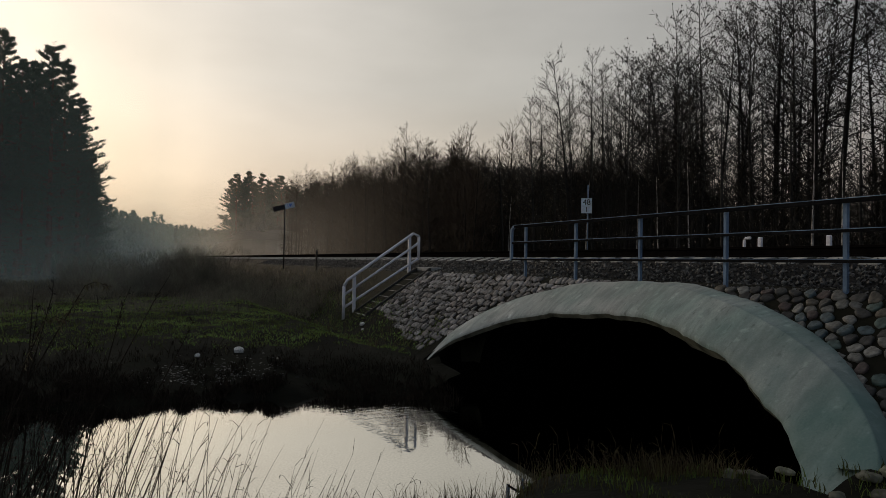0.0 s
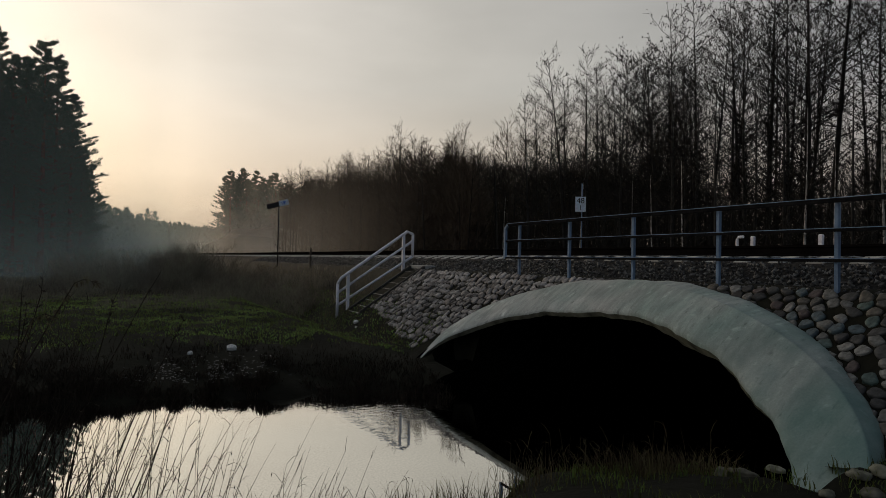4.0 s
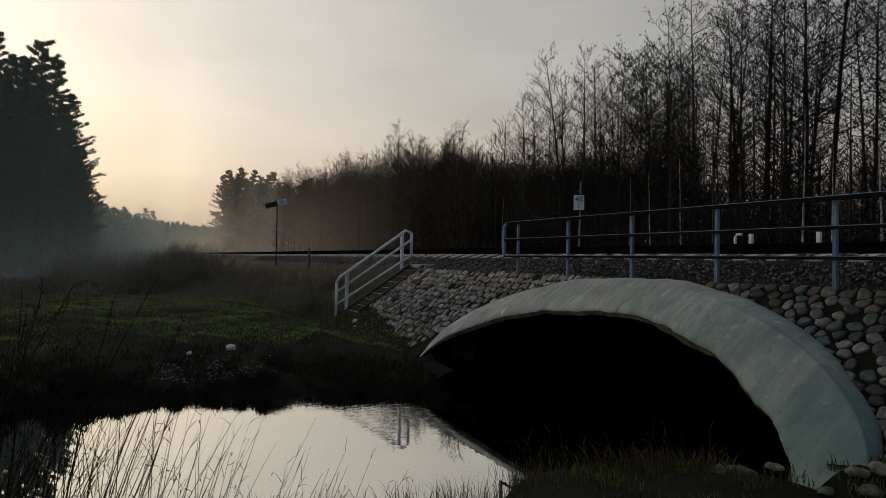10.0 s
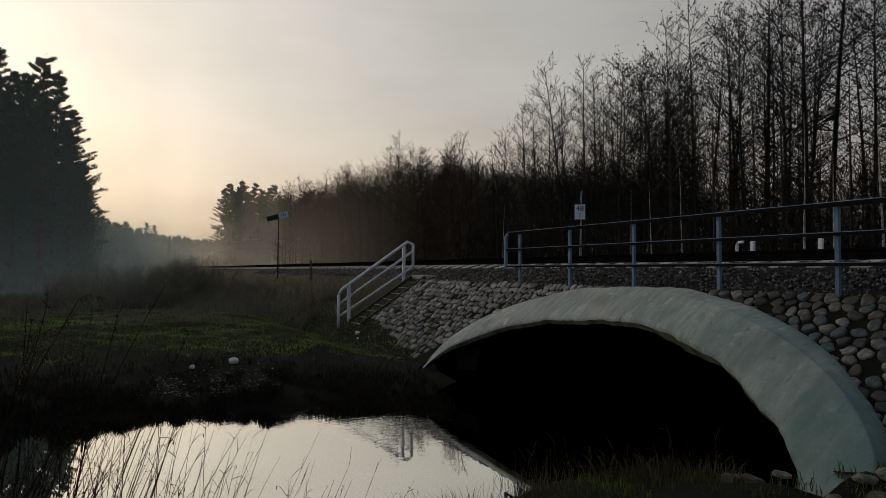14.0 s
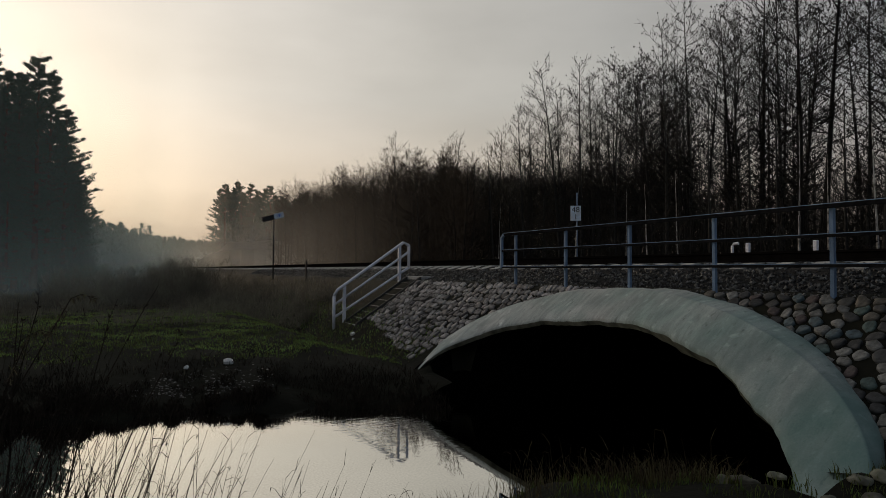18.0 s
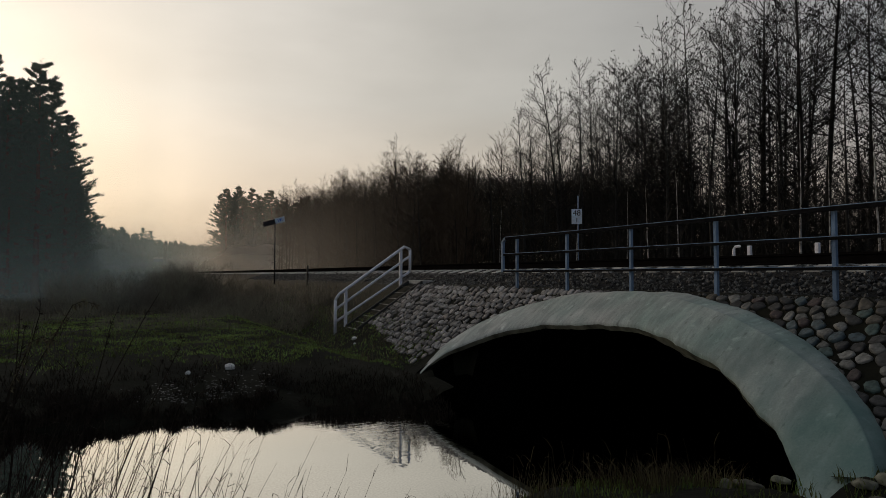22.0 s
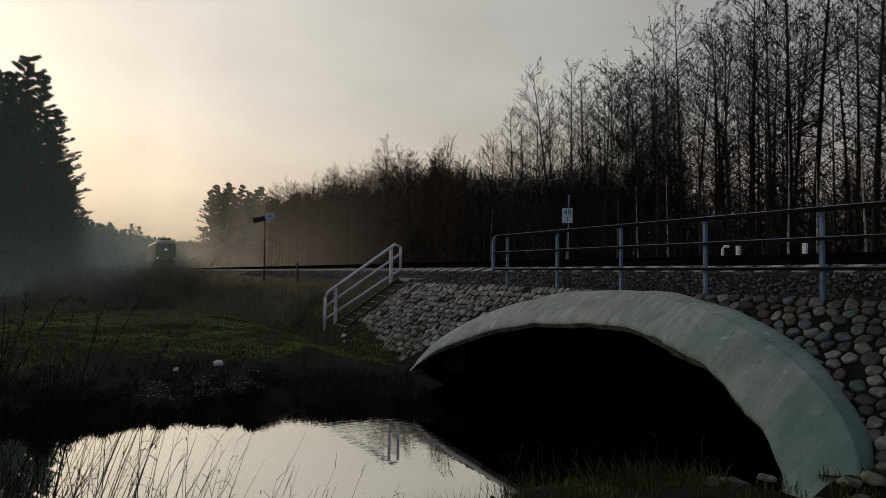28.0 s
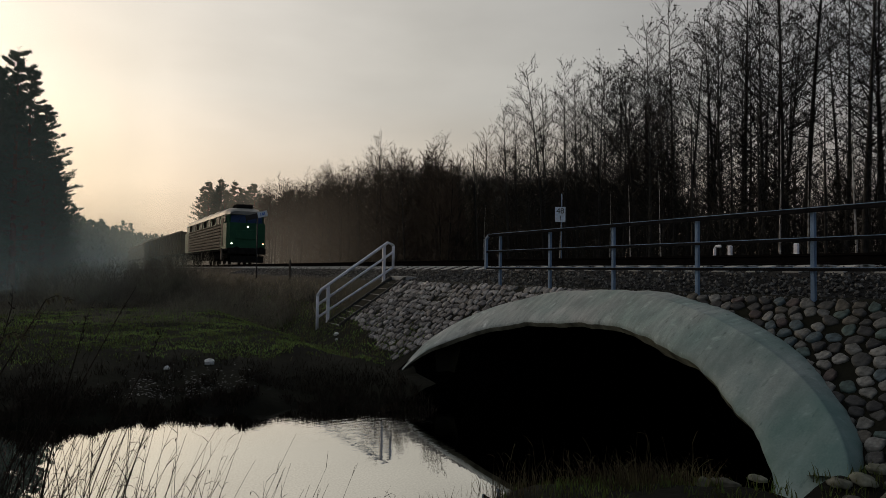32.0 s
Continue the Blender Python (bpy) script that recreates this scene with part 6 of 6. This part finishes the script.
        part("wiper", Geo().tube([((x0 + x1) / 2, ya - 0.03, 3.10), ((x0 + x1) / 2 + 0.2, ya - 0.05, 3.5)], 0.012, 3), MAT["black"], ws)
    disc = [(math.cos(k * math.pi / 8), math.sin(k * math.pi / 8)) for k in range(16)]

    def lamp(x, z, rad, mat, y=-0.03):
        h = part("headlight", Geo().tube([(x, y + 0.1, z), (x, y, z)], rad * 1.35, 12), MAT["under"], t, "round headlight housing")
        g = Geo().add([(x + rad * c, y - 0.004, z + rad * s) for c, s in disc], [tuple(range(16))])
        part("lens", g, mat, h, "shining lens")

    lamp(0.0, 2.78, 0.06, MAT["lamp"])
    lamp(-1.14, 1.52, 0.05, MAT["lamp"])
    lamp(1.14, 1.52, 0.05, MAT["lamp_red"])
    part("nose_panel", bevelled_box(-0.9, 0.9, -0.035, 0.02, 1.85, 2.5, 0.02), MAT["loco_green"], t)
    part("buffer_beam", bevelled_box(-1.35, 1.35, -0.12, 0.25, 0.75, 1.2, 0.03), MAT["under"], t, "dark buffer beam")
    for x in (-0.875, 0.875):
        b = part("buffer", Geo().tube([(x, -0.1, 1.05), (x, -0.5, 1.05)], 0.09, 10), MAT["under"], t)
        part("buffer_head", Geo().tube([(x, -0.5, 1.05), (x, -0.56, 1.05)], 0.23, 14), MAT["under"], b)
    part("coupling", Geo().tube([(0, -0.1, 1.0), (0, -0.35, 0.95), (0, -0.4, 0.65)], 0.06, 6), MAT["under"], t)
    part("snow_plough", Geo().box(-1.2, 1.2, -0.02, 0.06, 0.12, 0.62), MAT["under"], t)
    part("fuel_tank", bevelled_box(-1.25, 1.25, 7.8, 12.8, 0.35, 1.14, 0.1), MAT["under"], t)
    part("frame", Geo().box(-1.38, 1.38, 0.3, L - 0.3, 1.0, 1.16), MAT["under"], t)
    bogies(t, (4.1, L - 4.1), 3, 1.85)
    return t


def build_wagon():
    t = thing("freight_wagon", "brown open freight wagon with ribbed steel sides", "wagon", group="freight wagons")
    L = 14.0
    g = Geo()
    for sx in (-1, 1):
        g.box(min(sx * 1.32, sx * 1.38), max(sx * 1.32, sx * 1.38), 0, L, 1.2, 3.4)
    g.box(-1.32, 1.32, 0, 0.06, 1.2, 3.4).box(-1.32, 1.32, L - 0.06, L, 1.2, 3.4).box(-1.32, 1.32, 0.06, L - 0.06, 1.2, 1.3)
    part("body", g, MAT["wagon"], t, "rusty brown open box")
    for sx in (-1, 1):
        for i in range(9):
            y = 0.1 + i * (L - 0.3) / 8
            part("rib", Geo().box(min(sx * 1.381, sx * 1.48), max(sx * 1.381, sx * 1.48), y, y + 0.14, 1.15, 3.36), MAT["wagon"], t)
        # The wagon's sunlit upper edge is put into this paler rim colour.
        part("top_rim", Geo().box(min(sx * 1.30, sx * 1.45), max(sx * 1.30, sx * 1.45), 0, L, 3.401, 3.52), MAT["loco_rib"], t)
    part("frame", Geo().box(-1.2, 1.2, -0.1, L + 0.1, 0.85, 1.19), MAT["under"], t)
    for y in (-0.1, L + 0.1):
        for x in (-0.875, 0.875):
            d = -0.5 if y < 0 else 0.5
            part("buffer", Geo().tube([(x, y, 1.05), (x, y + d, 1.05)], 0.16, 8), MAT["under"], t)
    bogies(t, (2.4, L - 2.4), 2, 1.8)
    return t


LOCO = build_loco()
WAGON = build_wagon()
CARS = [(LOCO, 0.0, 20.6), (WAGON, 22.0, 14.0)]
for i in range(9):
    CARS.append((copy_thing(WAGON, Matrix.Identity(4)), 22.0 + 15.3 * (i + 1), 14.0))

build_pitching()


# ---- what moves: the train comes round the bend and up the line ----
def motions():
    for car, back, length in CARS:
        rows = []
        for t in [0, 2, 4, 6, 8, 10, 12, 14, 16, 18, 20, 21, 22, 23, 24, 25, 26, 27, 28, 29, 30, 31, 32]:
            s = 48.0 + 13.4 * (32 - t) + back
            a, b = track_pose(s + length * 0.2).translation, track_pose(s + length * 0.8).translation
            d = (b - a).normalized()
            turn = Matrix(((d.y, d.x, 0), (-d.x, d.y, 0), (0, 0, 1))).to_4x4()
            rows.append((t, Matrix.Translation(a - d * length * 0.2 + Vector((0, 0, 2.92))) @ turn))
        walk(car, rows)


motions()
